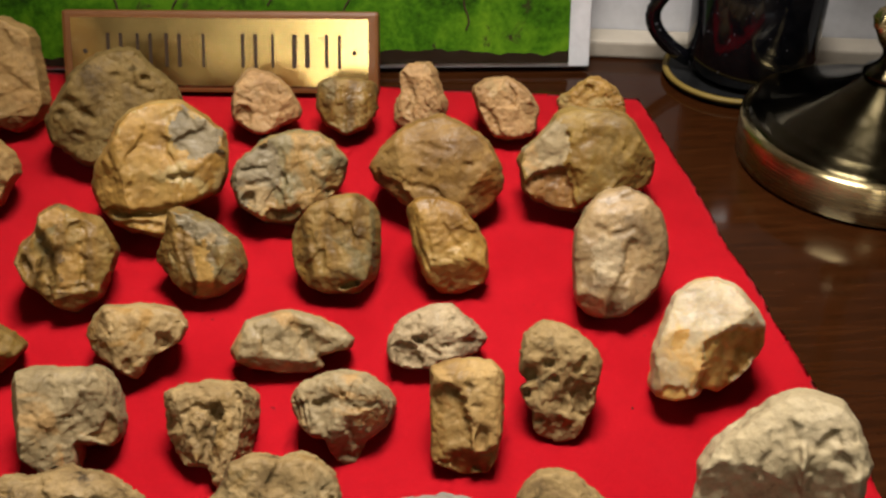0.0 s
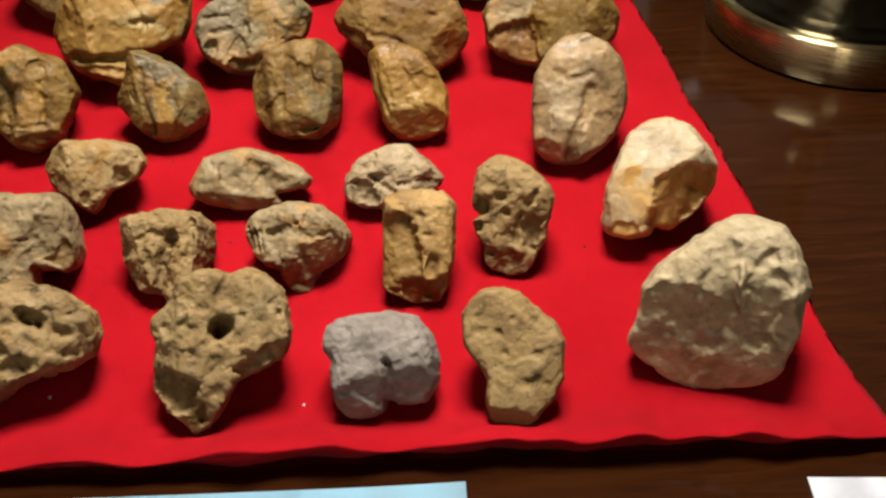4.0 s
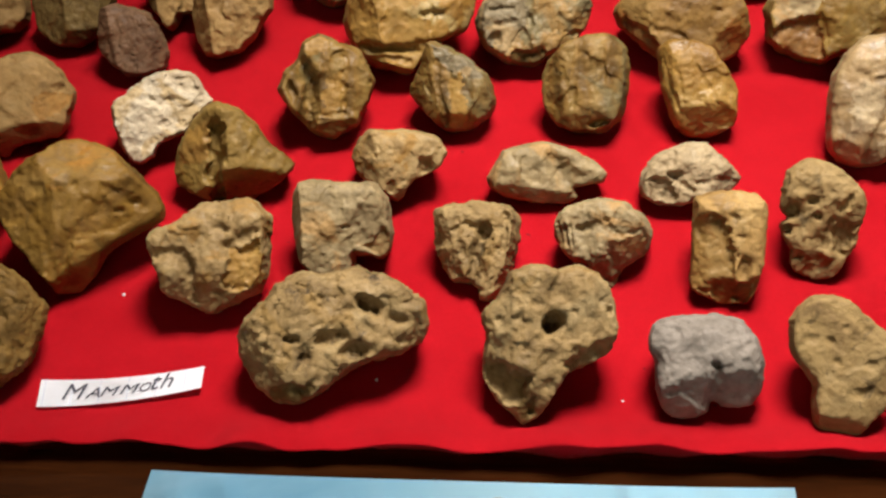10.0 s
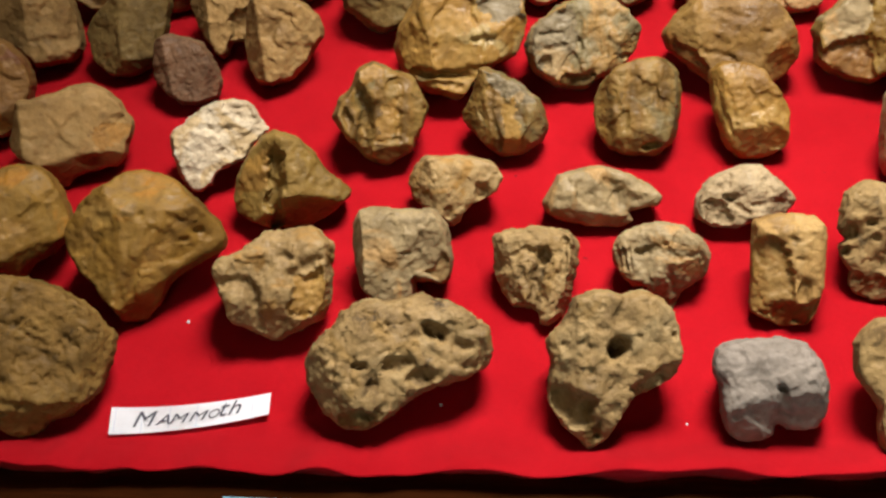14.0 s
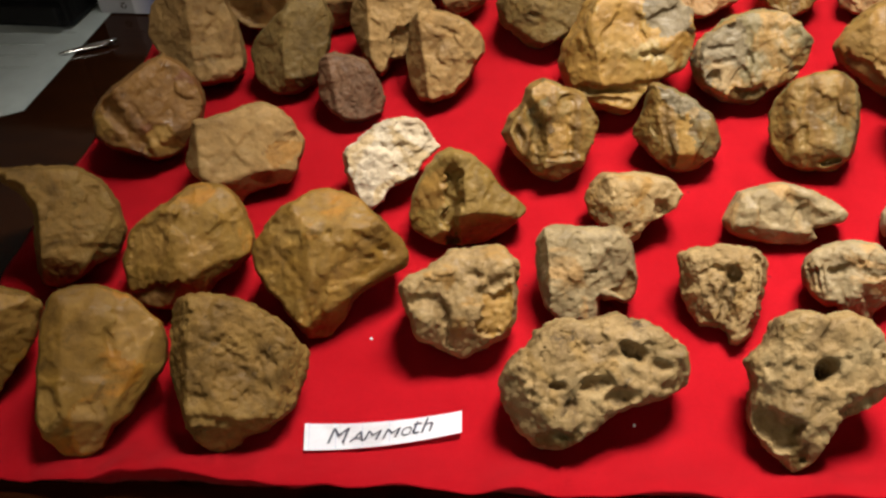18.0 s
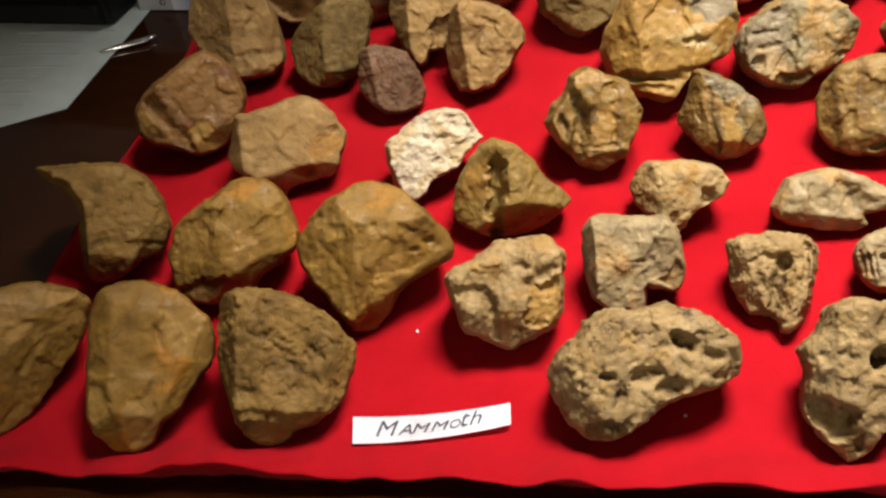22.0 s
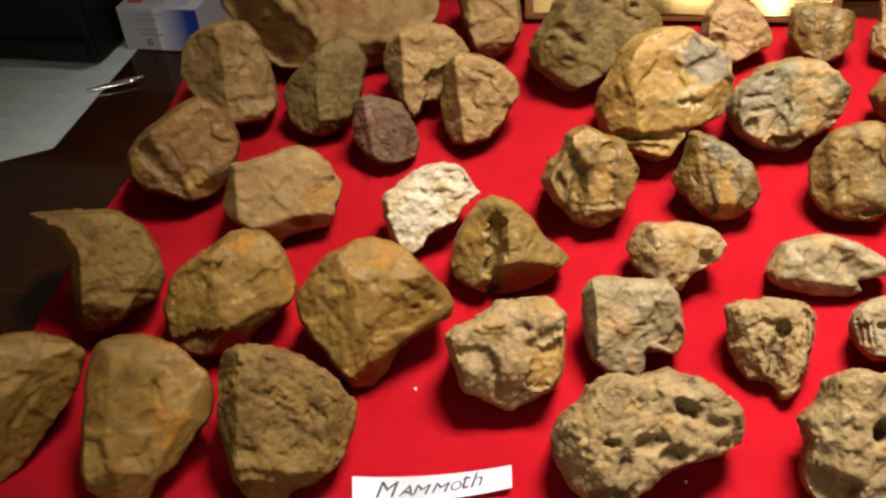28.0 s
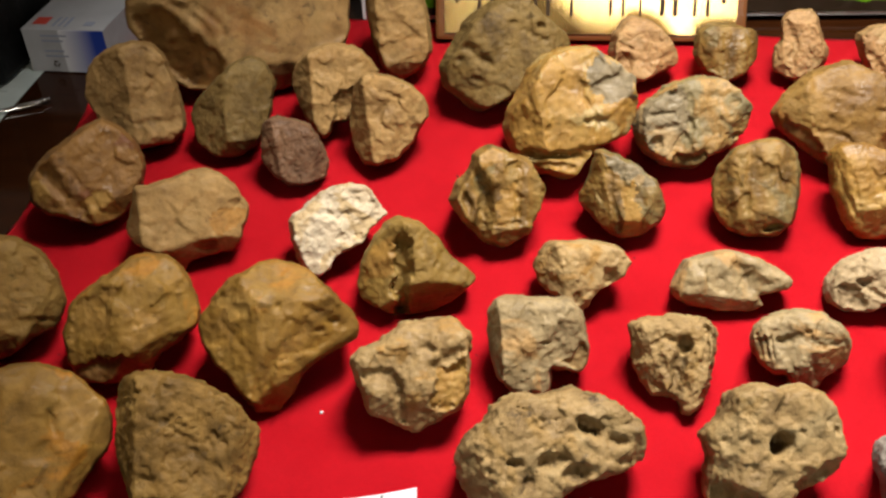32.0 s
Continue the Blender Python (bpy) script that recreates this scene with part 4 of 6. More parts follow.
stone("dull grey rounded stone with a small pit", GREY, (0.0258, 0.4206, 0.0174), (44.8, -6.0, 5.9), 1.70,
      [(-1.77, 1.59), (-0.95, 1.81), (0.41, 1.92), (1.35, 1.63), (1.81, 1.09), (2.07, 0.00), (1.94, -0.82), (1.47, -1.44), (0.61, -1.47), (0.21, -1.21), (0.07, -1.69), (-0.87, -1.92), (-1.49, -1.74), (-1.76, -0.92), (-1.77, 0.05), (-2.07, 0.60), (-1.98, 1.17)],
      [("groove", [(0.21, -1.24), (0.33, -0.57), (0.37, -0.03)], 0.31, 0.40),
       ("pit", 0.34, 0.03, 0.21, 0.16, 1, 0.35),
       ("slope", 1.04, -0.28, -79, 40, 1.61),
       ("slope", -0.65, -0.86, -109, 35, 1.66),
       ("bump", -0.65, -0.59, 0.92, 1.05, 1, 0.10),
       ("groove", [(1.11, 1.51), (1.43, 0.79), (1.82, 0.13)], 0.18, 0.14),
       ("pit", -1.05, -0.94, 0.24, 0.16, 1, 0.12),
       ("slope", 0.14, 1.03, 91, 30, 1.70)], edge=1.1, rough=0.05, fine=0.014, cells=22)
stone("tan fossil stone with a round hole and narrow foot", BONE, (-0.0309, 0.4122, 0.0234), (47.0, 4.6, 16.2), 1.48,
      [(-1.47, 2.62), (-0.86, 2.86), (0.10, 2.86), (0.34, 2.74), (0.92, 2.90), (1.61, 2.76), (2.16, 2.13), (2.43, 1.44), (2.50, 0.47), (2.22, -0.22), (1.46, -0.76), (0.78, -1.02), (0.43, -1.22), (0.23, -1.83), (-0.31, -2.64), (-0.85, -2.90), (-1.25, -2.62), (-1.92, -1.93), (-2.33, -1.25), (-2.33, -0.44), (-2.24, 0.10), (-2.50, 0.65), (-2.47, 1.06), (-2.07, 1.46), (-1.67, 1.94)],
      [("pit", -0.01, 0.74, 0.48, 0.40, -1, 1.30),
       ("groove", [(0.33, 2.73), (0.16, 2.35)], 0.19, 0.25),
       ("patch", [(-2.16, -0.63), (-1.49, -0.64), (-0.83, -1.24), (-0.96, -1.96), (-1.61, -2.02), (-2.14, -1.35)], 0.80, None),
       ("patch", [(0.49, -0.75), (1.09, -0.27), (2.29, 0.32), (2.47, -0.08), (1.55, -0.81), (0.69, -1.06)], 0.55, None),
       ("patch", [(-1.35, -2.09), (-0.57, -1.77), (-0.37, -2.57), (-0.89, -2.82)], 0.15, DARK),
       ("slope", -1.49, 0.89, 184, 38, 1.40),
       ("slope", -0.30, -1.25, -96, 22, 1.40),
       ("groove", [(0.49, 0.47), (0.60, -0.26), (1.16, -0.14)], 0.24, 0.18),
       ("pit", 0.76, 1.14, 0.21, 0.16, -1, 0.18),
       ("pit", 2.07, 1.26, 0.13, 0.21, -1, 0.20),
       ("pit", -1.88, 0.76, 0.21, 0.26, -1, 0.15),
       ("pit", -0.57, -2.43, 0.19, 0.16, -1, 0.20),
       ("groove", [(-0.97, 2.35), (-1.36, 1.42), (-0.96, -0.05)], 0.16, 0.07),
       ("bump", 1.29, 0.06, 0.53, 0.32, 19, 0.18)], edge=0.5, rough=0.06, fine=0.022, spongy=0.06, cells=26)
stone("long porous tan fossil bone piece with deep holes", BONE, (-0.1104, 0.4017, 0.0199), (46.2, 5.8, 20.0), 1.89,
      [(-2.16, 2.04), (-1.45, 2.40), (-0.45, 2.32), (0.70, 2.54), (1.72, 2.32), (2.73, 1.81), (3.31, 1.22), (3.60, 0.50), (3.37, -0.22), (2.57, -0.65), (1.56, -0.93), (0.70, -1.14), (0.13, -1.63), (-0.44, -2.12), (-1.30, -2.54), (-2.29, -2.46), (-2.85, -1.95), (-3.42, -1.17), (-3.60, -0.31), (-3.57, 0.40), (-3.01, 0.97), (-2.45, 1.54)],
      [("pit", 1.17, 1.08, 0.58, 0.33, -20, 0.80),
       ("groove", [(1.45, 0.84), (2.42, 0.42)], 0.36, 0.40),
       ("pit", -0.15, -0.12, 0.76, 0.33, 5, 0.50),
       ("pit", 0.68, -0.54, 0.76, 0.33, 10, 0.45),
       ("pit", -1.60, -0.15, 0.36, 0.17, 0, 0.30),
       ("pit", -2.49, -0.38, 0.22, 0.19, 0, 0.20),
       ("pit", -1.12, -0.87, 0.28, 0.17, 0, 0.20),
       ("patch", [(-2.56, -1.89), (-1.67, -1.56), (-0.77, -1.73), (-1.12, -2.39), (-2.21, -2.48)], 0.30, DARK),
       ("slope", -2.63, -0.31, 205, 45, 1.74),
       ("slope", 2.77, -0.07, -40, 40, 1.61),
       ("slope", 0.26, 1.48, 90, 25, 1.89),
       ("groove", [(2.07, -0.14), (3.05, -0.21)], 0.22, 0.20),
       ("groove", [(-1.68, 1.48), (-0.43, 1.06)], 0.17, 0.12),
       ("groove", [(-2.64, 0.93), (-2.50, -0.17)], 0.17, 0.12)], edge=0.8, rough=0.09, fine=0.03, spongy=0.14, cells=30)
stone("pitted buff stone shaped like a small skull", BUFF, (0.0629, 0.5091, 0.0231), (53.4, -4.3, 5.1), 1.19,
      [(-0.72, 2.50), (-0.09, 2.50), (0.69, 2.10), (1.62, 1.30), (1.70, 0.68), (1.47, -0.26), (1.39, -1.05), (0.84, -1.68), (0.45, -2.39), (-0.09, -2.50), (-0.88, -2.16), (-1.20, -1.84), (-1.12, -1.20), (-1.51, -0.73), (-1.59, -0.17), (-1.32, 0.06), (-1.70, 0.62), (-1.59, 1.41), (-1.43, 2.04)],
      [("pit", -1.27, 0.37, 0.31, 0.40, 0, 0.50),
       ("pit", -1.33, -0.48, 0.25, 0.28, 0, 0.45),
       ("pit", -0.48, 0.75, 0.25, 0.20, 0, 0.35),
       ("pit", -0.22, 0.18, 0.23, 0.18, 0, 0.30),
       ("pit", 0.90, 0.67, 0.46, 0.20, 60, 0.30),
       ("groove", [(0.40, 0.05), (0.06, -1.11)], 0.23, 0.25),
       ("bump", -0.63, -1.18, 0.49, 0.92, 0, 0.20),
       ("bump", 0.18, -1.34, 0.46, 0.34, 20, 0.30),
       ("patch", [(0.60, -0.02), (1.44, -0.26), (1.14, -1.42), (0.68, -1.18)], 0.35, None),
       ("slope", -0.25, 0.98, -88, 28, 1.19),
       ("slope", -0.25, 1.60, 90, 25, 1.19),
       ("pit", -0.86, -1.49, 0.18, 0.15, 0, 0.20)], edge=0.4, rough=0.055, fine=0.018, spongy=0.06)
stone("upright tooth-shaped stone with a pale pitted top", TOOTH, (0.0278, 0.4862, 0.0208), (51.8, -1.4, 8.7), 1.26,
      [(-1.45, 1.98), (-0.83, 2.21), (0.09, 2.26), (0.94, 2.13), (1.40, 1.75), (1.48, 1.05), (1.45, -0.02), (1.32, -1.10), (1.17, -1.71), (0.79, -2.25), (-0.21, -2.26), (-0.98, -2.03), (-1.48, -1.79), (-1.45, -0.79), (-1.45, 0.60), (-1.41, 1.37)],
      [("patch", [(-1.57, 1.01), (-0.66, 1.19), (-0.18, 0.85), (0.03, -0.02), (0.03, -1.00), (0.39, -1.23), (0.92, -1.15), (1.37, -1.00), (1.15, -1.76), (0.77, -2.28), (-0.21, -2.28), (-1.57, -1.91)], 0.38, DOME),
       ("pit", 0.54, -0.75, 0.30, 0.48, 0, 0.30),
       ("slope", -0.06, 1.56, 92, 42, 1.26),
       ("slope", 1.15, 0.43, 0, 45, 1.20),
       ("slope", -1.11, -0.32, 185, 35, 1.07),
       ("slope", -0.21, -1.68, -90, 35, 0.88),
       ("pit", -0.66, 1.56, 0.30, 0.15, 0, 0.10),
       ("pit", 0.09, 1.18, 0.24, 0.15, 0, 0.08),
       ("pit", 0.32, 0.43, 0.21, 0.18, 0, 0.08)], edge=0.45, rough=0.03, fine=0.014, broken=0.08)
stone("pale cream stone with small hollows", WHITETAN, (0.0067, 0.5405, 0.0149), (55.2, -0.5, 9.9), 1.30,
      [(-2.25, -0.73), (-2.08, -0.05), (-1.74, 0.63), (-1.06, 1.14), (0.05, 1.43), (0.64, 1.44), (1.18, 0.97), (1.83, 0.46), (2.26, -0.05), (2.00, -0.39), (1.66, -0.73), (0.98, -0.98), (-0.38, -1.44), (-1.23, -1.44), (-2.00, -1.15)],
      [("patch", [(-1.79, -0.30), (-0.87, -0.18), (-0.51, -0.88), (-0.88, -1.38), (-1.79, -1.08)], 0.30, None),
       ("pit", -0.71, -0.01, 0.33, 0.23, 30, 0.35),
       ("bump", 0.29, 0.45, 0.75, 0.50, -20, 0.15),
       ("slope", -0.21, 0.62, 90, 30, 1.30),
       ("slope", 1.30, -0.05, -40, 35, 1.24),
       ("pit", 0.63, 0.78, 0.17, 0.13, 0, 0.10),
       ("pit", 0.38, -0.30, 0.23, 0.17, 0, 0.14),
       ("groove", [(-0.71, -0.21), (0.13, -0.71)], 0.23, 0.20)], edge=0.5, rough=0.06, fine=0.02)
stone("low greyish tan stone with a hollow under its tip", GREYTAN, (-0.0554, 0.5288, 0.0144), (55.3, 3.9, 15.4), 1.25,
      [(-2.03, 0.92), (-1.36, 1.21), (-0.18, 1.39), (0.49, 1.28), (1.34, 0.95), (2.19, 0.53), (2.70, 0.03), (2.54, -0.40), (1.51, -0.55), (1.09, -0.62), (1.43, -1.09), (0.83, -1.32), (-0.52, -1.39), (-1.70, -1.19), (-2.54, -0.94), (-2.70, -0.35), (-2.45, 0.32)],
      [("groove", [(0.12, 0.70), (0.68, 0.04), (1.20, -0.65)], 0.76, 0.50),
       ("slope", -1.34, -0.84, -95, 40, 1.07),
       ("bump", 1.73, 0.19, 0.83, 0.40, -20, 0.15),
       ("slope", -0.68, 0.66, 95, 35, 1.25),
       ("bump", -1.42, -0.01, 0.83, 0.50, 0, 0.12),
       ("groove", [(-2.16, -0.18), (-0.51, 0.17)], 0.20, 0.06),
       ("slope", -2.16, -0.01, 180, 30, 1.19)], edge=0.6, rough=0.05, fine=0.014)
stone("small tan fossil stone with a hole and narrow foot", BONE, (-0.0731, 0.4697, 0.0117), (47.5, -2.6, 7.5), 1.54,
      [(-1.82, 1.76), (-1.18, 2.04), (0.24, 2.11), (1.33, 2.04), (1.79, 1.57), (1.82, 0.78), (1.60, -0.17), (1.43, -0.96), (1.24, -1.59), (0.70, -2.11), (0.23, -1.93), (0.16, -1.46), (-0.20, -1.16), (-0.94, -1.26), (-1.41, -0.71), (-1.73, 0.56)],
      [("pit", 0.44, 0.94, 0.37, 0.43, 1, 0.70),
       ("pit", -0.11, 1.07, 0.27, 0.18, 1, 0.30),
       ("groove", [(0.35, 0.58), (0.02, -0.66), (-0.05, -1.20)], 0.33, 0.40),
       ("bump", 0.80, -0.64, 0.55, 1.37, -9, 0.20),
       ("slope", -0.84, 0.09, 201, 42, 1.35),
       ("pit", 1.32, 1.45, 0.18, 0.24, 1, 0.30),
       ("slope", -0.08, 1.59, 91, 38, 1.54),
       ("groove", [(1.29, 1.22), (1.29, 0.14)], 0.21, 0.20),
       ("pit", 0.53, -0.96, 0.15, 0.15, 1, 0.15),
       ("pit", -0.69, 0.95, 0.18, 0.12, 1, 0.15)], edge=0.4, rough=0.08, fine=0.024, spongy=0.1)
stone("small tan fossil stone with grooved side and foot", GREYTAN, (-0.0227, 0.4864, 0.0113), (48.4, -6.1, 2.6), 1.75,
      [(-2.05, 0.89), (-1.67, 1.54), (-1.05, 1.87), (0.03, 2.05), (0.94, 1.83), (1.83, 1.29), (2.05, 0.59), (1.83, -0.20), (1.08, -0.77), (0.75, -1.05), (0.71, -1.65), (0.45, -2.05), (0.03, -1.86), (-0.35, -1.37), (-0.58, -0.75), (-1.04, -0.76), (-1.50, -0.46), (-1.97, 0.17)],
      [("groove", [(-1.71, 0.79), (-1.56, 0.02)], 0.13, 0.25),
       ("groove", [(-1.42, 0.77), (-1.30, -0.04)], 0.13, 0.25),
       ("groove", [(-1.15, 0.71), (-1.05, -0.03)], 0.13, 0.22),
       ("groove", [(-0.79, 0.63), (0.03, 0.80), (0.91, 0.47)], 0.30, 0.28),
       ("slope", 0.91, 0.16, -53, 48, 1.57),
       ("bump", -0.05, -0.71, 0.44, 1.33, -16, 0.30),
       ("slope", -0.12, 1.37, 94, 35, 1.75),
       ("pit", 0.32, 1.00, 0.21, 0.12, 2, 0.15),
       ("slope", -1.32, 0.34, 202, 35, 1.61)], edge=0.45, rough=0.06, fine=0.016)
stone("blocky pale tan stone with a notched lower corner", GREYTAN, (-0.1291, 0.4619, 0.0190), (48.3, 1.4, 12.8), 1.83,
      [(-2.09, 1.55), (-1.61, 2.12), (-0.80, 2.17), (-0.15, 2.04), (1.30, 2.08), (1.78, 1.57), (2.09, 0.77), (2.17, -0.03), (2.01, -0.68), (1.53, -1.08), (0.81, -1.04), (0.60, -0.88), (0.60, -1.64), (0.33, -2.13), (-0.79, -2.17), (-1.19, -1.82), (-1.76, -1.35), (-2.00, -0.39), (-2.17, 0.74)],
      [("slope", -1.52, 0.25, 185, 66, 1.74),
       ("slope", 0.20, 0.61, -48, 24, 1.83),
       ("slope", 0.01, 1.52, 92, 36, 1.83),
       ("pit", 0.24, 0.19, 0.22, 0.11, 20, 0.14),
       ("patch", [(0.97, -0.51), (1.91, 0.35), (2.00, -0.66), (1.49, -1.00)], 0.16, PALETAN),
       ("groove", [(-0.77, -0.68), (1.26, 1.44)], 0.19, -0.06),
       ("bump", -0.30, -1.45, 0.62, 0.78, 0, 0.15)], edge=0.35, rough=0.045, fine=0.013, broken=0.1)
stone("small tan bone-like stone with a flared top", PALETAN, (-0.1216, 0.5154, 0.0165), (56.0, 8.5, 21.2), 1.48,
      [(-1.47, 1.63), (-0.33, 1.66), (0.82, 1.64), (1.73, 1.37), (2.12, 0.79), (1.90, 0.10), (1.15, -0.34), (0.65, -0.60), (0.32, -1.28), (-0.09, -1.66), (-0.58, -1.38), (-1.23, -0.88), (-1.80, -0.30), (-1.96, 0.20), (-2.12, 0.53), (-1.71, 1.21)],
      [("slope", -1.17, 0.54, 189, 58, 1.40),
       ("pit", 1.13, 0.17, 0.51, 0.42, 51, 0.40),
       ("bump", -0.41, 0.22, 0.58, 1.28, -11, 0.18),
       ("groove", [(1.74, 0.85), (0.96, -0.25)], 0.26, 0.22),
       ("slope", -0.00, 1.22, 93, 36, 1.48),
       ("slope", -0.00, -0.93, -74, 30, 1.36),
       ("pit", -0.41, -0.85, 0.22, 0.35, 1, 0.12)], edge=0.4, rough=0.05, fine=0.013, broken=0.1)
stone("lumpy tan stone with deep creases across its face", PALETAN, (-0.1761, 0.4321, 0.0211), (48.5, 5.5, 18.2), 2.12,
      [(-2.53, 0.55), (-2.13, 1.19), (-1.17, 1.43), (-0.21, 2.23), (0.75, 2.39), (1.86, 2.39), (2.42, 1.83), (2.53, 0.87), (2.49, -0.40), (2.09, -1.35), (1.06, -2.07), (0.27, -2.39), (-0.53, -2.08), (-1.64, -1.68), (-1.96, -0.89), (-2.21, -0.33)],
      [("bump", -0.67, 1.07, 1.08, 0.55, 25, 0.22),
       ("bump", 0.26, -0.39, 0.77, 1.23, 0, 0.35),
       ("bump", 1.34, 1.61, 0.92, 0.69, 0, 0.22),
       ("bump", -1.20, -0.70, 0.62, 0.62, 0, 0.20),
       ("groove", [(-1.90, -0.01), (-0.90, 0.22), (-0.43, -0.78)], 0.37, 0.35),
       ("groove", [(0.95, 0.30), (2.03, 1.00)], 0.37, 0.35),
       ("patch", [(1.03, 0.15), (2.38, 0.84), (2.44, -0.54), (1.64, -1.54), (0.91, -1.08)], 0.30, HONEY),
       ("groove", [(-0.46, -0.70), (-0.33, -1.78)], 0.28, 0.30),
       ("pit", 1.80, 0.23, 0.31, 0.22, 30, 0.20),
       ("slope", 0.26, -1.16, -90, 32, 2.02),
       ("groove", [(-0.36, 1.61), (0.88, 1.00)], 0.25, 0.18),
       ("slope", 0.26, 1.30, 95, 28, 2.12)], edge=0.9, rough=0.08, fine=0.016)
stone("olive brown stone with a sharp ridge and dark side", OLIVE, (-0.1961, 0.5033, 0.0218), (55.8, 8.9, 23.9), 2.18,
      [(-0.84, 2.31), (0.19, 1.98), (0.88, 1.30), (1.40, 0.53), (2.27, -0.16), (2.71, -0.60), (2.19, -1.22), (1.58, -1.76), (0.88, -2.11), (0.02, -2.30), (-1.02, -2.31), (-2.04, -1.88), (-2.63, -1.45), (-2.72, -0.41), (-2.54, 0.46), (-2.03, 1.16), (-1.52, 1.86)],
      [("slope", -0.52, -0.03, 183, 52, 2.18),
       ("slope", 0.02, 0.49, 21, 24, 2.18),
       ("patch", [(-1.11, 1.56), (-0.65, 1.28), (-0.68, -0.03), (-0.35, -2.20), (-1.18, -2.15), (-1.26, -0.04)], 0.70, None),
       ("patch", [(-2.55, 0.44), (-1.18, 1.47), (-1.23, 0.04), (-1.40, -0.72), (-2.63, -0.65)], 0.00, HONEY),
       ("slope", 0.69, -0.94, -84, 50, 1.79),
       ("groove", [(-0.65, 1.32), (-0.68, -0.03), (-0.32, -2.06)], 0.17, -0.10),
       ("slope", -0.48, 1.82, 101, 40, 2.18)], edge=0.3, rough=0.045, broken=0.1)
stone("chalky white flat stone with a notched edge", WHITE, (-0.2431, 0.5231, 0.0209), (57.8, 11.1, 26.6), 1.21,
      [(-2.45, 0.48), (-1.92, 1.04), (-0.51, 1.99), (0.55, 2.39), (1.27, 2.24), (1.81, 1.62), (2.45, 0.91), (1.82, 0.43), (1.10, -0.51), (0.38, -0.99), (-0.16, -1.28), (-0.43, -1.83), (-1.05, -2.39), (-1.49, -2.13), (-1.93, -1.50), (-2.28, -0.60)],
      [("groove", [(-1.20, -0.38), (-0.51, 0.18), (0.55, 1.01)], 0.32, 0.10),
       ("pit", -1.46, 0.33, 0.39, 0.25, 22, 0.10),
       ("bump", 0.02, 1.44, 0.70, 0.46, 22, 0.10),
       ("bump", -1.38, -0.74, 0.42, 0.63, 2, 0.10),
       ("pit", -0.51, 0.89, 0.28, 0.21, 2, 0.10),
       ("pit", 0.02, -0.35, 0.35, 0.21, 32, 0.12),
       ("groove", [(-0.51, 1.52), (0.72, 0.57)], 0.25, 0.08),
       ("slope", -0.85, 1.06, 122, 22, 1.21),
       ("pit", 0.90, 1.47, 0.25, 0.18, 2, 0.08)], edge=0.3, rough=0.06, fine=0.022, spongy=0.05)
stone("large fan-shaped brown stone with a narrow foot", BROWN, (-0.2364, 0.4372, 0.0271), (49.8, 9.1, 23.2), 2.12,
      [(-1.20, 3.00), (-0.24, 3.27), (0.74, 3.16), (1.39, 2.75), (2.21, 1.92), (3.02, 1.09), (3.43, 0.43), (3.35, -0.14), (2.36, -0.62), (1.54, -1.18), (0.90, -1.66), (0.65, -2.30), (0.09, -3.18), (-0.87, -3.27), (-1.43, -2.75), (-2.15, -1.77), (-2.79, -1.12), (-3.27, -0.15), (-3.43, 0.66), (-2.80, 1.78), (-2.01, 2.51)],
      [("slope", -0.97, -0.01, 185, 33, 2.12),
       ("slope", 0.56, 0.60, -41, 26, 2.12),
       ("slope", -0.54, 1.56, 84, 30, 2.12),
       ("patch", [(0.05, -0.26), (1.10, 0.31), (0.95, -0.48), (0.09, -0.97)], 0.05, HONEY),
       ("patch", [(-2.71, 1.57), (-1.47, 2.19), (-1.08, 1.09), (-2.09, 0.47)], 0.04, HONEY),
       ("groove", [(1.03, 1.23), (1.97, 0.59), (2.68, 0.34)], 0.28, 0.20),
       ("slope", 1.26, -0.91, -51, 55, 1.53),
       ("pit", 2.29, 0.58, 0.25, 0.16, 29, 0.15),
       ("pit", 1.66, 0.19, 0.25, 0.16, -1, 0.15),
       ("pit", -0.07, 1.24, 0.22, 0.14, -1, 0.12),
       ("groove", [(-0.98, 1.09), (-0.69, -0.49), (-0.69, -2.99)], 0.19, -0.10),
       ("groove", [(-2.40, 0.63), (-1.31, -0.64), (-0.85, -2.36)], 0.22, 0.10),
       ("slope", -2.55, -0.62, 209, 50, 1.49)], edge=0.35, rough=0.05, broken=0.12)
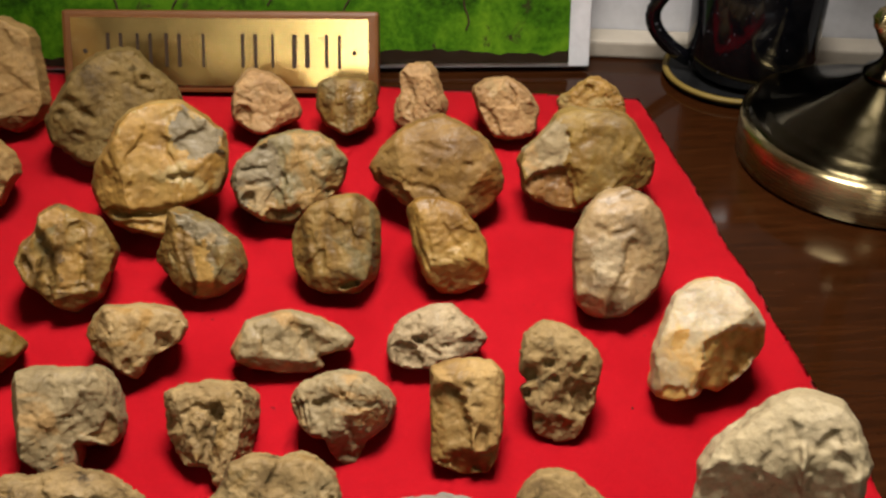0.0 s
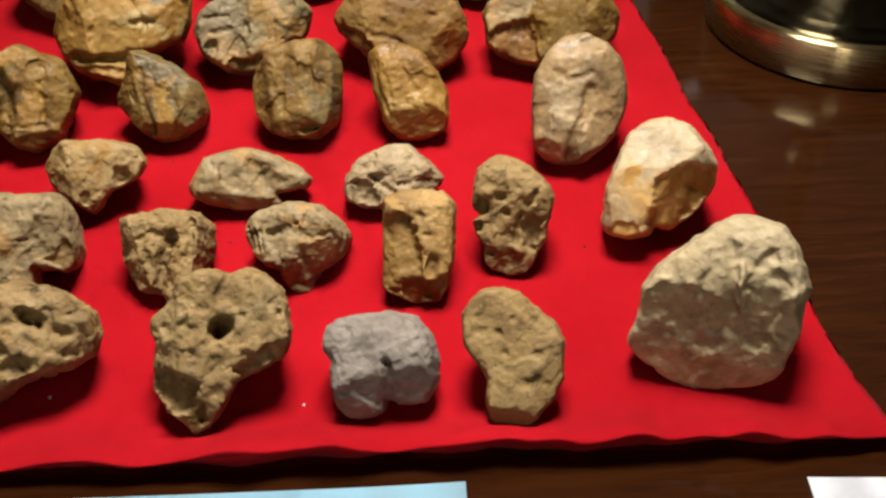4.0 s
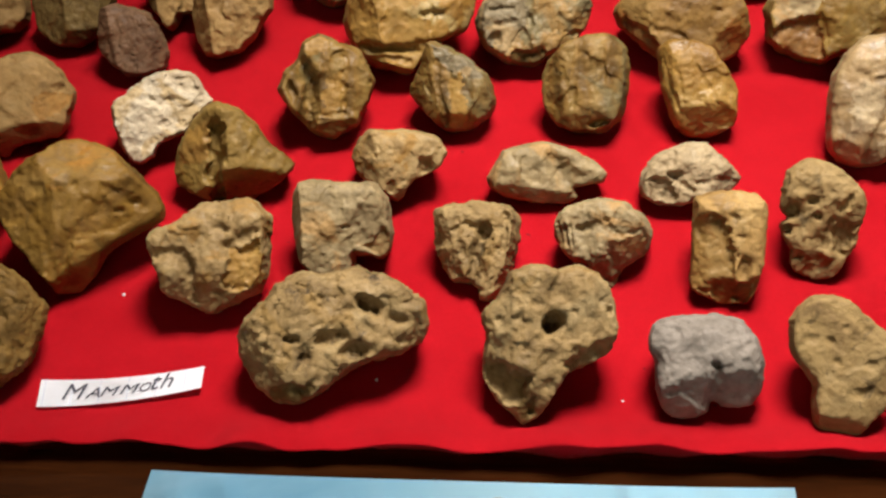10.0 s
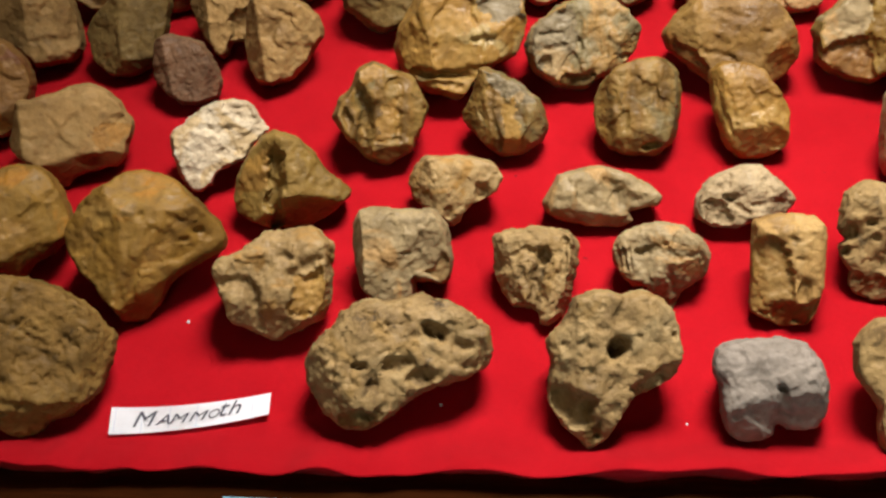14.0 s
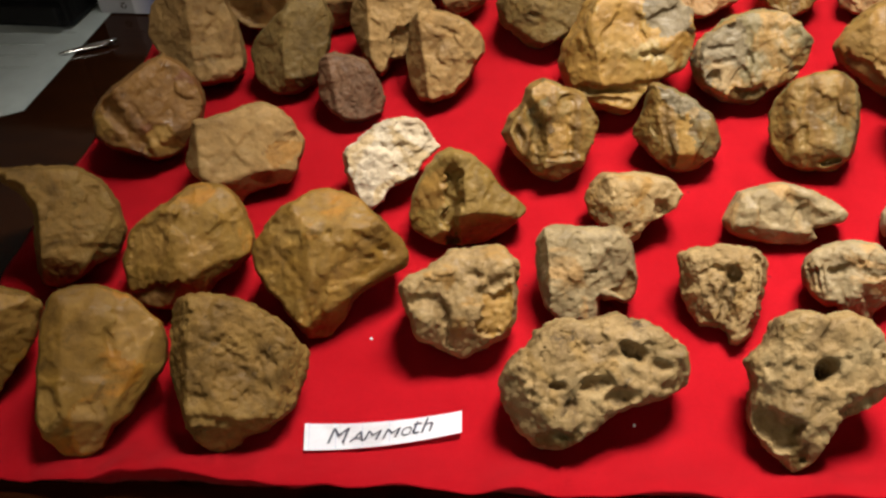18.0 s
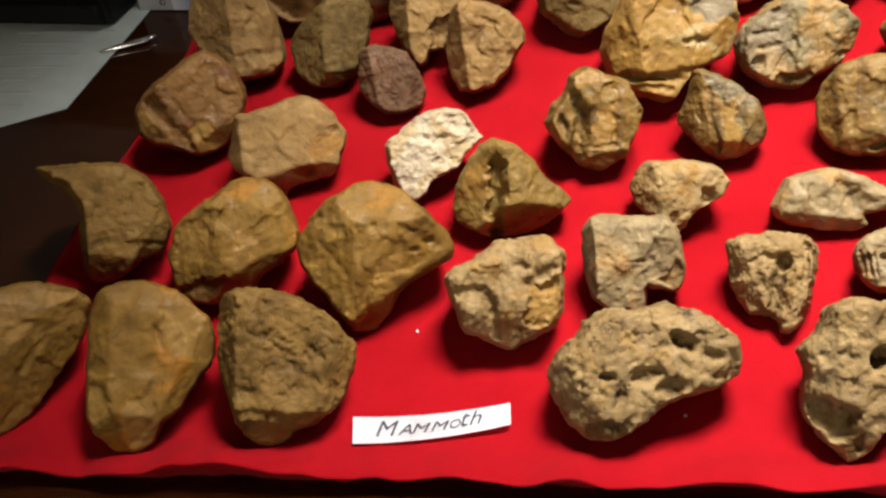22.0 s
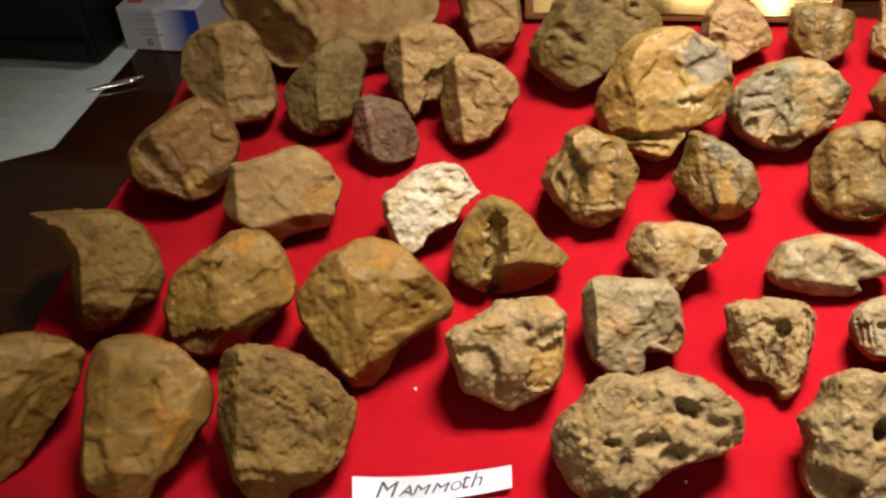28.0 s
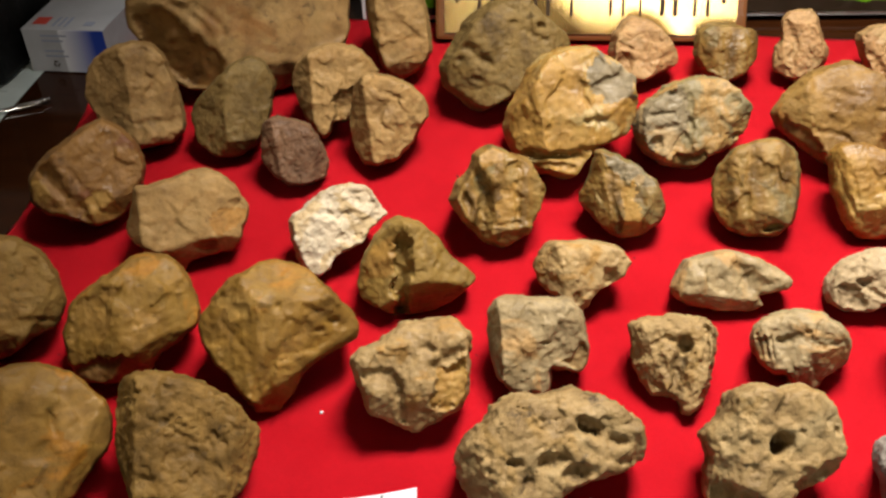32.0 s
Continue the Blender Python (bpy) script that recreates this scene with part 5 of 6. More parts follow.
stone("rough dark brown stone with a flat coarse face", ROUGHBROWN, (-0.2459, 0.3688, 0.0242), (46.2, 12.1, 26.8), 1.66,
      [(-2.64, 2.85), (-1.67, 3.15), (-0.46, 3.06), (0.75, 2.59), (1.81, 1.82), (2.73, 0.81), (2.57, -0.25), (2.26, -1.01), (1.80, -1.75), (1.04, -2.33), (0.44, -2.47), (-0.16, -3.05), (-0.90, -3.15), (-1.64, -2.71), (-2.09, -1.96), (-2.24, -1.21), (-2.54, -0.31), (-2.73, 0.59), (-2.70, 1.64)],
      [("slope", -2.02, 0.42, 179, 64, 1.58),
       ("groove", [(-1.62, 1.44), (-0.45, 0.83), (0.43, -0.36)], 0.18, 0.10),
       ("groove", [(-0.45, 1.72), (1.31, 0.36)], 0.18, 0.09),
       ("groove", [(-1.91, 2.32), (-0.45, 2.46)], 0.15, 0.10),
       ("pit", 1.17, 0.29, 0.23, 0.18, -1, 0.12),
       ("pit", -0.59, -1.87, 0.44, 0.18, -1, 0.12),
       ("pit", -1.32, -0.91, 0.29, 0.20, 29, 0.12),
       ("pit", -0.15, -1.08, 0.38, 0.15, -31, 0.10),
       ("slope", -0.44, -2.09, -81, 45, 1.41),
       ("slope", 1.75, -0.38, -11, 40, 1.41),
       ("slope", -0.16, 2.31, 84, 28, 1.66)], edge=0.4, rough=0.07, fine=0.03, spongy=0.1)
stone("smooth amber brown stone with glossy patches", BROWN, (-0.3014, 0.3552, 0.0259), (47.8, 16.0, 32.3), 1.60,
      [(-2.06, 3.13), (-1.24, 3.46), (-0.05, 3.42), (1.01, 3.09), (1.78, 2.46), (2.39, 1.82), (2.61, 1.03), (2.53, 0.40), (1.92, -0.67), (1.00, -1.87), (0.40, -2.30), (0.18, -3.05), (-0.64, -3.47), (-1.52, -3.27), (-2.25, -2.64), (-2.61, -1.72), (-2.55, -0.52), (-2.48, 0.84), (-2.42, 1.91)],
      [("groove", [(0.13, 1.51), (0.47, 0.67)], 0.26, 0.25),
       ("patch", [(0.69, 2.87), (1.58, 2.55), (2.55, 1.31), (2.47, 0.32), (1.13, 0.28), (0.42, 0.90), (0.28, 2.04)], 0.08, HONEY),
       ("patch", [(-2.55, -0.87), (-1.85, -0.68), (-1.46, -1.72), (-1.98, -2.44), (-2.48, -1.98)], 0.20, HONEY),
       ("slope", 1.42, 0.12, -27, 42, 1.44),
       ("slope", -1.64, 0.80, 178, 40, 1.52),
       ("groove", [(-1.93, 1.41), (-1.78, 0.21)], 0.20, -0.10),
       ("patch", [(-1.20, -1.29), (0.10, -1.19), (0.17, -2.97), (-1.05, -3.28)], 0.06, HONEY),
       ("slope", -0.62, -2.20, -97, 40, 1.36),
       ("slope", -0.05, 2.42, 88, 36, 1.60),
       ("groove", [(-0.05, -0.74), (0.10, -2.08)], 0.29, 0.14)], edge=0.7, rough=0.035, fine=0.008, broken=0.08)
stone("amber brown stone with a slanted glossy face", BROWN, (-0.3639, 0.3488, 0.0224), (49.9, 19.4, 37.4), 1.73,
      [(-2.26, 2.32), (-0.48, 3.24), (1.04, 3.22), (2.13, 2.96), (2.83, 2.37), (2.64, 1.55), (2.43, 0.73), (1.65, -0.38), (0.88, -1.47), (0.12, -2.39), (-0.47, -2.91), (-1.36, -3.25), (-2.38, -2.25), (-2.83, 0.12)],
      [("slope", 0.42, 1.25, -42, 36, 1.64),
       ("slope", 1.76, 1.05, -27, 58, 1.38),
       ("patch", [(-1.34, 2.86), (2.53, 2.71), (2.40, 1.51), (0.42, 0.62), (-1.34, 0.68)], 0.00, HONEY),
       ("groove", [(0.71, 0.61), (-0.17, -0.61), (-0.03, -1.85)], 0.27, 0.15),
       ("slope", 0.42, 2.20, 83, 36, 1.73)], edge=0.4, rough=0.045, broken=0.1)
stone("rounded olive brown stone with a bulging crown", BROWN, (-0.3095, 0.4387, 0.0241), (52.0, 13.2, 29.1), 2.49,
      [(-2.73, 0.52), (-1.92, 1.36), (-0.79, 2.11), (-0.13, 2.62), (0.70, 2.96), (1.70, 2.70), (2.54, 1.66), (2.96, 0.62), (2.87, -0.42), (2.20, -1.01), (1.36, -1.59), (0.78, -2.43), (0.03, -2.74), (-1.11, -2.96), (-2.16, -2.68), (-2.72, -1.83), (-2.96, -0.82)],
      [("patch", [(-2.48, 0.50), (-0.60, 1.63), (-0.76, 0.31), (-1.35, -0.90), (-2.70, -1.03)], 0.12, HONEY),
       ("slope", -0.68, 0.48, 187, 36, 2.49),
       ("patch", [(-2.31, -1.93), (-0.12, -1.74), (0.75, -2.31), (-0.75, -2.98), (-2.24, -2.61)], 0.40, REDBROWN),
       ("slope", 1.96, -0.72, -56, 52, 1.99),
       ("bump", 0.83, 1.95, 0.95, 0.72, -1, 0.12),
       ("patch", [(-0.13, 0.14), (0.67, 0.29), (0.75, -0.45), (-0.05, -0.52)], 0.04, HONEY),
       ("slope", 0.03, 1.29, 89, 30, 2.49),
       ("groove", [(-0.47, 1.79), (-0.76, 0.48), (-1.20, -0.82)], 0.16, -0.10),
       ("slope", 1.31, 0.45, -11, 24, 2.49)], edge=0.6, rough=0.045, broken=0.1)
stone("brown stone with a pointed horn at one side", ROUGHBROWN, (-0.3789, 0.4351, 0.0262), (55.3, 17.3, 34.2), 2.68,
      [(-3.14, 2.69), (-2.04, 2.85), (-0.49, 2.92), (0.73, 2.90), (1.71, 2.50), (2.51, 1.68), (2.96, 0.75), (3.14, -0.17), (2.87, -1.10), (2.15, -1.56), (1.62, -1.92), (0.91, -2.56), (0.12, -2.92), (-0.63, -2.73), (-0.92, -2.09), (-1.01, -1.09), (-1.09, 0.00), (-1.18, 0.73), (-1.70, 1.54), (-2.38, 1.98), (-2.97, 2.33)],
      [("slope", -0.39, -1.93, 225, 50, 2.41),
       ("slope", 0.88, 1.95, 95, 25, 2.68),
       ("slope", 2.08, -0.17, -30, 32, 2.55),
       ("pit", 1.77, -1.50, 0.34, 0.40, 0, 0.30),
       ("pit", 0.88, 0.36, 0.13, 0.12, 0, 0.10),
       ("pit", 1.22, -0.35, 0.13, 0.12, 0, 0.10),
       ("pit", 0.37, -0.35, 0.13, 0.10, 0, 0.10),
       ("slope", 0.37, -1.93, -95, 40, 2.28),
       ("groove", [(0.88, 1.95), (2.25, 0.55)], 0.24, 0.06)], edge=0.35, rough=0.045, fine=0.014)
stone("smooth flat-faced sandy tan stone slab", SAND, (-0.3197, 0.5146, 0.0235), (57.2, 12.1, 26.8), 1.61,
      [(-2.70, 1.62), (-1.55, 1.83), (-0.60, 2.23), (0.56, 2.57), (1.53, 2.36), (2.31, 1.79), (2.50, 1.20), (2.99, 0.82), (2.90, 0.04), (2.51, -0.95), (2.12, -1.54), (0.95, -1.84), (0.08, -2.04), (-0.31, -2.57), (-0.79, -2.24), (-2.52, -1.38), (-2.99, -0.80), (-2.89, 0.55)],
      [("slope", -2.39, -0.02, 185, 64, 1.53),
       ("slope", -0.58, 1.71, 96, 20, 1.61),
       ("slope", 1.88, 0.22, -9, 24, 1.58),
       ("patch", [(1.21, 0.50), (2.84, 0.71), (2.65, -0.35), (1.31, -0.65)], 0.06, ORANGE),
       ("pit", 2.17, 0.89, 0.38, 0.23, 1, 0.10),
       ("slope", 0.93, -1.13, -74, 45, 1.37)], edge=0.35, rough=0.03, fine=0.008, broken=0.05)
stone("reddish brown angular stone with dark creases", REDBROWN, (-0.3901, 0.5380, 0.0288), (60.2, 14.9, 30.7), 2.52,
      [(-2.06, 0.94), (-0.95, 1.89), (0.05, 2.64), (0.66, 2.93), (1.68, 2.39), (2.50, 1.59), (2.96, 0.56), (2.82, -0.69), (2.30, -1.54), (1.69, -2.39), (0.46, -2.93), (-0.96, -2.54), (-2.17, -2.25), (-2.86, -1.64), (-2.96, -0.41), (-2.55, 0.42)],
      [("groove", [(-2.06, 0.02), (-1.13, -1.16), (-0.15, -2.35)], 0.67, 0.50),
       ("patch", [(-2.77, -0.50), (-2.14, -0.48), (-1.75, -1.87), (-2.68, -1.69)], 0.00, HONEY),
       ("slope", -0.34, 1.66, 111, 32, 2.52),
       ("slope", 1.84, -1.30, -49, 42, 2.21),
       ("slope", -1.51, -0.37, 201, 35, 2.39),
       ("groove", [(-0.93, 0.05), (0.64, -1.93)], 0.28, 0.12),
       ("patch", [(-0.74, -1.75), (0.84, -0.92), (1.84, -1.91), (0.45, -2.84)], 0.10, HONEY),
       ("groove", [(-0.73, 0.25), (0.05, 1.07)], 0.20, 0.10)], edge=0.4, rough=0.05, broken=0.14)
stone("upright tan stone with one dark flat side", SAND, (-0.4033, 0.6149, 0.0312), (62.7, 13.1, 29.0), 2.45,
      [(-2.50, 1.90), (-1.45, 2.71), (-0.17, 3.14), (1.00, 3.04), (1.65, 2.30), (2.20, 1.00), (2.64, -0.32), (2.83, -1.88), (2.21, -2.68), (0.91, -2.94), (0.15, -3.13), (-0.50, -2.53), (-1.25, -1.88), (-2.10, -1.36), (-2.83, -0.28), (-2.82, 1.02)],
      [("slope", -0.42, 0.23, 188, 60, 2.45),
       ("slope", 0.87, 2.21, 87, 25, 2.45),
       ("bump", 1.52, -2.13, 1.05, 0.54, 20, 0.30),
       ("groove", [(0.04, -1.52), (1.94, -1.38)], 0.29, 0.18),
       ("slope", 1.72, -0.34, -3, 26, 2.45),
       ("pit", 0.88, 0.28, 0.50, 0.33, 2, 0.12),
       ("groove", [(-0.17, 1.31), (1.30, 0.51)], 0.33, 0.12),
       ("groove", [(-1.00, 2.55), (-0.34, 0.88), (-0.59, -1.06)], 0.29, -0.10)], edge=0.35, rough=0.05, fine=0.014)
stone("small dull purple brown angular stone", PURPLE, (-0.2937, 0.5900, 0.0199), (58.9, 8.6, 22.6), 1.55,
      [(-1.79, 1.49), (-1.17, 1.91), (0.06, 1.79), (0.89, 1.43), (1.41, 0.39), (1.89, -0.64), (1.62, -1.48), (0.48, -1.91), (-0.35, -1.91), (-1.18, -1.29), (-1.79, -0.47), (-1.89, 0.56)],
      [("slope", -0.99, -0.05, 191, 52, 1.55),
       ("slope", 0.06, 1.18, 81, 28, 1.55),
       ("groove", [(-0.85, 1.17), (-0.55, -0.45), (0.27, -1.46)], 0.20, 0.12),
       ("slope", 1.08, -0.64, -14, 35, 1.47)], edge=0.3, rough=0.06, broken=0.14)
stone("dark brown ridged stone with a pale flat side", DARK, (-0.3420, 0.6166, 0.0286), (61.5, 10.4, 25.1), 2.00,
      [(-1.13, 1.37), (-0.07, 2.47), (1.00, 2.93), (1.86, 2.53), (2.41, 1.35), (2.20, 0.05), (1.87, -1.26), (1.23, -2.37), (0.15, -2.93), (-1.14, -2.84), (-1.99, -1.99), (-2.41, -0.48), (-1.98, 0.38)],
      [("slope", -0.44, -0.22, 185, 55, 2.00),
       ("slope", 1.19, 0.24, 1, 22, 2.00),
       ("slope", 0.56, 1.91, 96, 30, 2.00),
       ("slope", 0.57, -2.11, -79, 40, 1.76),
       ("groove", [(-0.27, 2.09), (-0.48, -0.22), (-0.53, -2.56)], 0.21, -0.10)], edge=0.35, rough=0.05, fine=0.014)
stone("sandy tan arched stone standing on a narrow foot", SAND, (-0.2905, 0.6461, 0.0265), (61.7, 7.4, 21.0), 2.01,
      [(-2.36, 1.51), (-1.59, 2.39), (-0.28, 2.80), (1.03, 2.65), (2.14, 1.80), (2.47, 1.04), (1.30, 0.26), (1.09, -1.06), (0.71, -1.68), (-0.06, -1.74), (-0.24, -2.40), (-0.73, -2.80), (-1.17, -2.41), (-2.04, -1.10), (-2.47, 0.43)],
      [("slope", -1.39, 0.22, 185, 64, 2.01),
       ("patch", [(-0.06, -0.02), (1.34, 0.36), (1.13, -1.51), (0.05, -1.74)], 0.70, None),
       ("slope", -0.06, 1.94, 96, 26, 2.01),
       ("slope", 1.44, 1.32, -19, 30, 2.01)], edge=0.35, rough=0.05, fine=0.014)
stone("shield-shaped sandy stone with a shaded narrow side", SAND, (-0.2496, 0.6227, 0.0249), (60.0, 5.9, 18.8), 1.87,
      [(-1.98, 2.00), (-1.45, 2.62), (-0.30, 2.53), (1.18, 2.02), (1.92, 1.18), (2.20, 0.24), (1.61, -0.60), (1.29, -1.35), (0.34, -2.20), (-0.72, -2.62), (-1.47, -2.41), (-1.99, -1.57), (-2.20, -0.10)],
      [("slope", -1.16, -0.30, 188, 60, 1.87),
       ("slope", 0.53, 0.33, -20, 18, 1.87),
       ("slope", -0.09, 2.07, 80, 30, 1.87),
       ("pit", 1.47, -0.59, 0.41, 0.41, 0, 0.20),
       ("groove", [(-0.70, 1.55), (0.74, 1.15)], 0.29, 0.08)], edge=0.35, rough=0.045, fine=0.012)
stone("very large tan stone slab with dark layered end", SLAB, (-0.3687, 0.6881, 0.0428), (65.3, 10.2, 24.9), 2.57,
      [(-6.75, 2.21), (-4.72, 3.42), (-0.65, 4.49), (3.97, 4.47), (6.57, 3.44), (6.79, 1.82), (6.76, -0.52), (5.96, -2.68), (2.63, -3.83), (-0.19, -4.49), (-1.59, -4.05), (-2.98, -3.97), (-4.58, -3.19), (-5.69, -1.61), (-6.79, -0.05)],
      [("slope", -1.87, -1.00, 224, 58, 2.52),
       ("slope", 1.62, 0.24, 2, 6, 2.57),
       ("patch", [(-4.63, 0.91), (-1.54, -1.45), (-0.64, -3.01), (-1.55, -4.06), (-4.24, -3.10), (-6.40, -0.04)], 0.35, REDBROWN),
       ("groove", [(-3.97, 1.15), (-2.20, 0.11), (-1.32, -1.66)], 0.41, 0.30),
       ("groove", [(-3.30, 1.62), (-1.09, -0.08), (-0.64, -2.33)], 0.32, 0.20),
       ("groove", [(-0.64, 1.06), (-0.86, -0.52)], 0.32, 0.12),
       ("slope", 3.93, -1.97, -78, 45, 2.31),
       ("bump", -4.63, 0.91, 1.13, 0.45, -18, 0.40)], edge=0.6, rough=0.03, fine=0.008)
stone("upright sandy tan stone with a flat face", SAND, (-0.2760, 0.7223, 0.0344), (64.7, 5.6, 18.4), 2.26,
      [(-2.11, 2.76), (-0.46, 3.46), (1.42, 2.56), (1.79, 0.49), (2.11, -1.61), (1.44, -2.80), (0.25, -3.47), (-0.95, -3.05), (-1.54, -1.40), (-2.00, 0.23)],
      [("slope", -1.33, -0.00, 186, 58, 2.26),
       ("slope", 0.24, 0.01, 0, 12, 2.26),
       ("slope", 0.48, -2.50, -80, 45, 2.03)], edge=0.35, rough=0.045, fine=0.014)
stone("large dull grey-brown stone with rough pits", DARK, (-0.2030, 0.6969, 0.0307), (63.1, 9.4, 22.1), 3.02,
      [(-1.31, 2.81), (-0.08, 3.39), (1.17, 3.35), (2.01, 2.53), (3.50, 1.30), (3.76, 0.54), (2.66, -0.47), (1.18, -1.82), (-0.29, -2.94), (-1.32, -3.39), (-2.15, -2.98), (-3.57, -1.94), (-3.76, -0.67), (-3.15, 0.62), (-2.54, 1.70)],
      [("pit", 1.58, 1.74, 0.32, 0.24, 2, 0.30),
       ("groove", [(-2.46, 0.31), (-1.77, -0.28), (-1.17, -0.57)], 0.52, 0.40),
       ("pit", -2.85, -0.42, 0.28, 0.20, 2, 0.20),
       ("pit", -1.97, -1.43, 0.36, 0.24, 2, 0.20),
       ("slope", -1.87, -0.39, 202, 32, 2.96),
       ("slope", 0.53, 2.18, 97, 28, 3.02),
       ("slope", 2.36, 0.59, -18, 28, 2.96),
       ("groove", [(0.53, 1.35), (1.95, 0.78)], 0.28, 0.15),
       ("pit", -0.07, 1.74, 0.28, 0.20, 2, 0.15)], edge=0.8, rough=0.07, fine=0.016)
stone("large amber orange stone with pale veins", AMBER, (-0.1511, 0.6314, 0.0337), (60.0, 8.2, 20.3), 2.86,
      [(-1.76, 2.94), (-0.83, 3.31), (0.88, 3.56), (2.22, 2.86), (3.19, 1.90), (3.45, 0.92), (3.30, -0.27), (3.01, -1.17), (2.04, -1.67), (1.27, -1.98), (0.88, -2.67), (0.12, -3.56), (-1.40, -3.27), (-2.34, -2.88), (-3.08, -2.11), (-3.45, -0.95), (-3.26, 0.01), (-2.70, 1.18), (-2.33, 2.15)],
      [("patch", [(-3.15, -0.55), (-2.07, 0.03), (-0.07, -0.73), (0.94, -0.86), (0.89, -1.96), (-0.80, -2.02), (-2.94, -2.18)], 0.05, HONEY),
       ("groove", [(-2.52, -2.26), (-0.44, -2.20), (1.04, -1.87)], 0.37, 0.45),
       ("groove", [(0.39, -0.49), (1.50, -0.38)], 0.26, 0.35),
       ("patch", [(1.03, 3.01), (2.52, 2.20), (3.12, 0.88), (1.40, 0.37), (0.57, 1.21), (0.39, 2.33)], 0.08, BLUEGREY),
       ("patch", [(-1.97, 2.64), (0.11, 2.98), (0.30, 0.82), (-0.44, -0.41), (-2.25, 0.03)], 0.06, HONEY),
       ("slope", -2.25, 0.21, 193, 45, 2.63),
       ("patch", [(-3.06, -2.22), (0.85, -2.04), (0.30, -3.53), (-2.44, -2.97)], 0.35, AMBER),
       ("slope", -0.07, 2.13, 96, 26, 2.86),
       ("groove", [(-2.08, -2.78), (-0.07, -2.77)], 0.22, 0.25),
       ("groove", [(0.30, 2.70), (0.20, 0.82), (1.03, -0.48), (1.13, -2.19)], 0.22, 0.15),
       ("slope", 2.52, 0.11, -29, 32, 2.72),
       ("bump", 1.03, -0.11, 1.10, 0.48, 21, 0.15),
       ("groove", [(-3.14, 0.75), (-2.52, -0.54)], 0.18, 0.15),
       ("groove", [(-2.78, 1.13), (-2.25, -0.16)], 0.18, 0.15)], edge=0.5, rough=0.06, broken=0.16)
stone("orange and blue-grey mottled knobby stone", BLUEORANGE, (-0.0876, 0.6479, 0.0242), (59.1, 4.6, 15.1), 2.27,
      [(-2.84, 0.69), (-2.25, 1.28), (-1.47, 2.08), (-0.10, 2.46), (1.29, 2.48), (2.28, 1.83), (3.04, 0.94), (2.69, -0.26), (2.09, -1.27), (0.89, -1.77), (0.10, -2.47), (-1.28, -2.38), (-2.07, -1.88), (-2.85, -1.29), (-3.04, -0.30)],
      [("patch", [(-2.86, 0.66), (-1.24, 2.12), (-0.57, 0.88), (-0.82, -0.67), (-1.44, -1.92), (-2.86, -1.06)], 0.14, BLUEGREY),
       ("pit", -2.16, -1.16, 0.38, 0.38, 0, 0.35),
       ("groove", [(-0.57, 1.36), (-0.38, -0.28), (-1.15, -1.54)], 0.38, 0.32),
       ("pit", -0.48, -0.08, 0.23, 0.38, 0, 0.20),
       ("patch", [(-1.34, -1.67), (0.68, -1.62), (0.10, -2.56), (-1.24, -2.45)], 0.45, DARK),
       ("slope", 0.67, 1.66, 90, 28, 2.27),
       ("slope", 1.83, -0.06, -30, 35, 2.16),
       ("groove", [(-2.38, 0.29), (-1.24, 0.49)], 0.23, 0.20),
       ("groove", [(-2.19, -0.48), (-1.24, -0.28)], 0.23, 0.20),
       ("bump", 1.06, 0.51, 0.96, 0.96, 0, 0.14),
       ("pit", 2.03, -0.65, 0.31, 0.23, 0, 0.25)], edge=0.6, rough=0.08, fine=0.016, spongy=0.06)
stone("broad domed brown stone with chipped lower edge", DOME, (-0.0129, 0.6623, 0.0274), (59.3, 0.5, 9.1), 2.35,
      [(-3.61, 0.06), (-2.91, 1.05), (-1.91, 2.04), (-0.92, 2.54), (0.35, 2.83), (1.55, 2.24), (2.54, 1.65), (3.34, 0.46), (3.61, -0.93), (2.95, -1.93), (2.06, -2.57), (0.88, -2.83), (-0.32, -2.73), (-1.32, -2.23), (-2.12, -1.53), (-3.21, -0.64)],
      [("patch", [(-3.31, -0.23), (-1.67, -0.81), (-0.70, -2.56), (-2.06, -1.97)], 0.50, REDBROWN),
       ("slope", 0.07, 1.41, 92, 32, 2.35),
       ("bump", 0.65, 0.44, 1.55, 0.97, 0, 0.15),
       ("slope", 2.01, -1.10, -40, 38, 2.16),
       ("slope", -2.05, 0.44, 200, 30, 2.23),
       ("groove", [(-1.67, -0.72), (0.07, -1.10), (1.04, -2.46)], 0.27, 0.25),
       ("pit", 1.62, 0.25, 0.39, 0.23, 0, 0.15),
       ("groove", [(-0.89, 1.21), (0.65, 0.83)], 0.23, 0.10)], edge=0.8, rough=0.06)
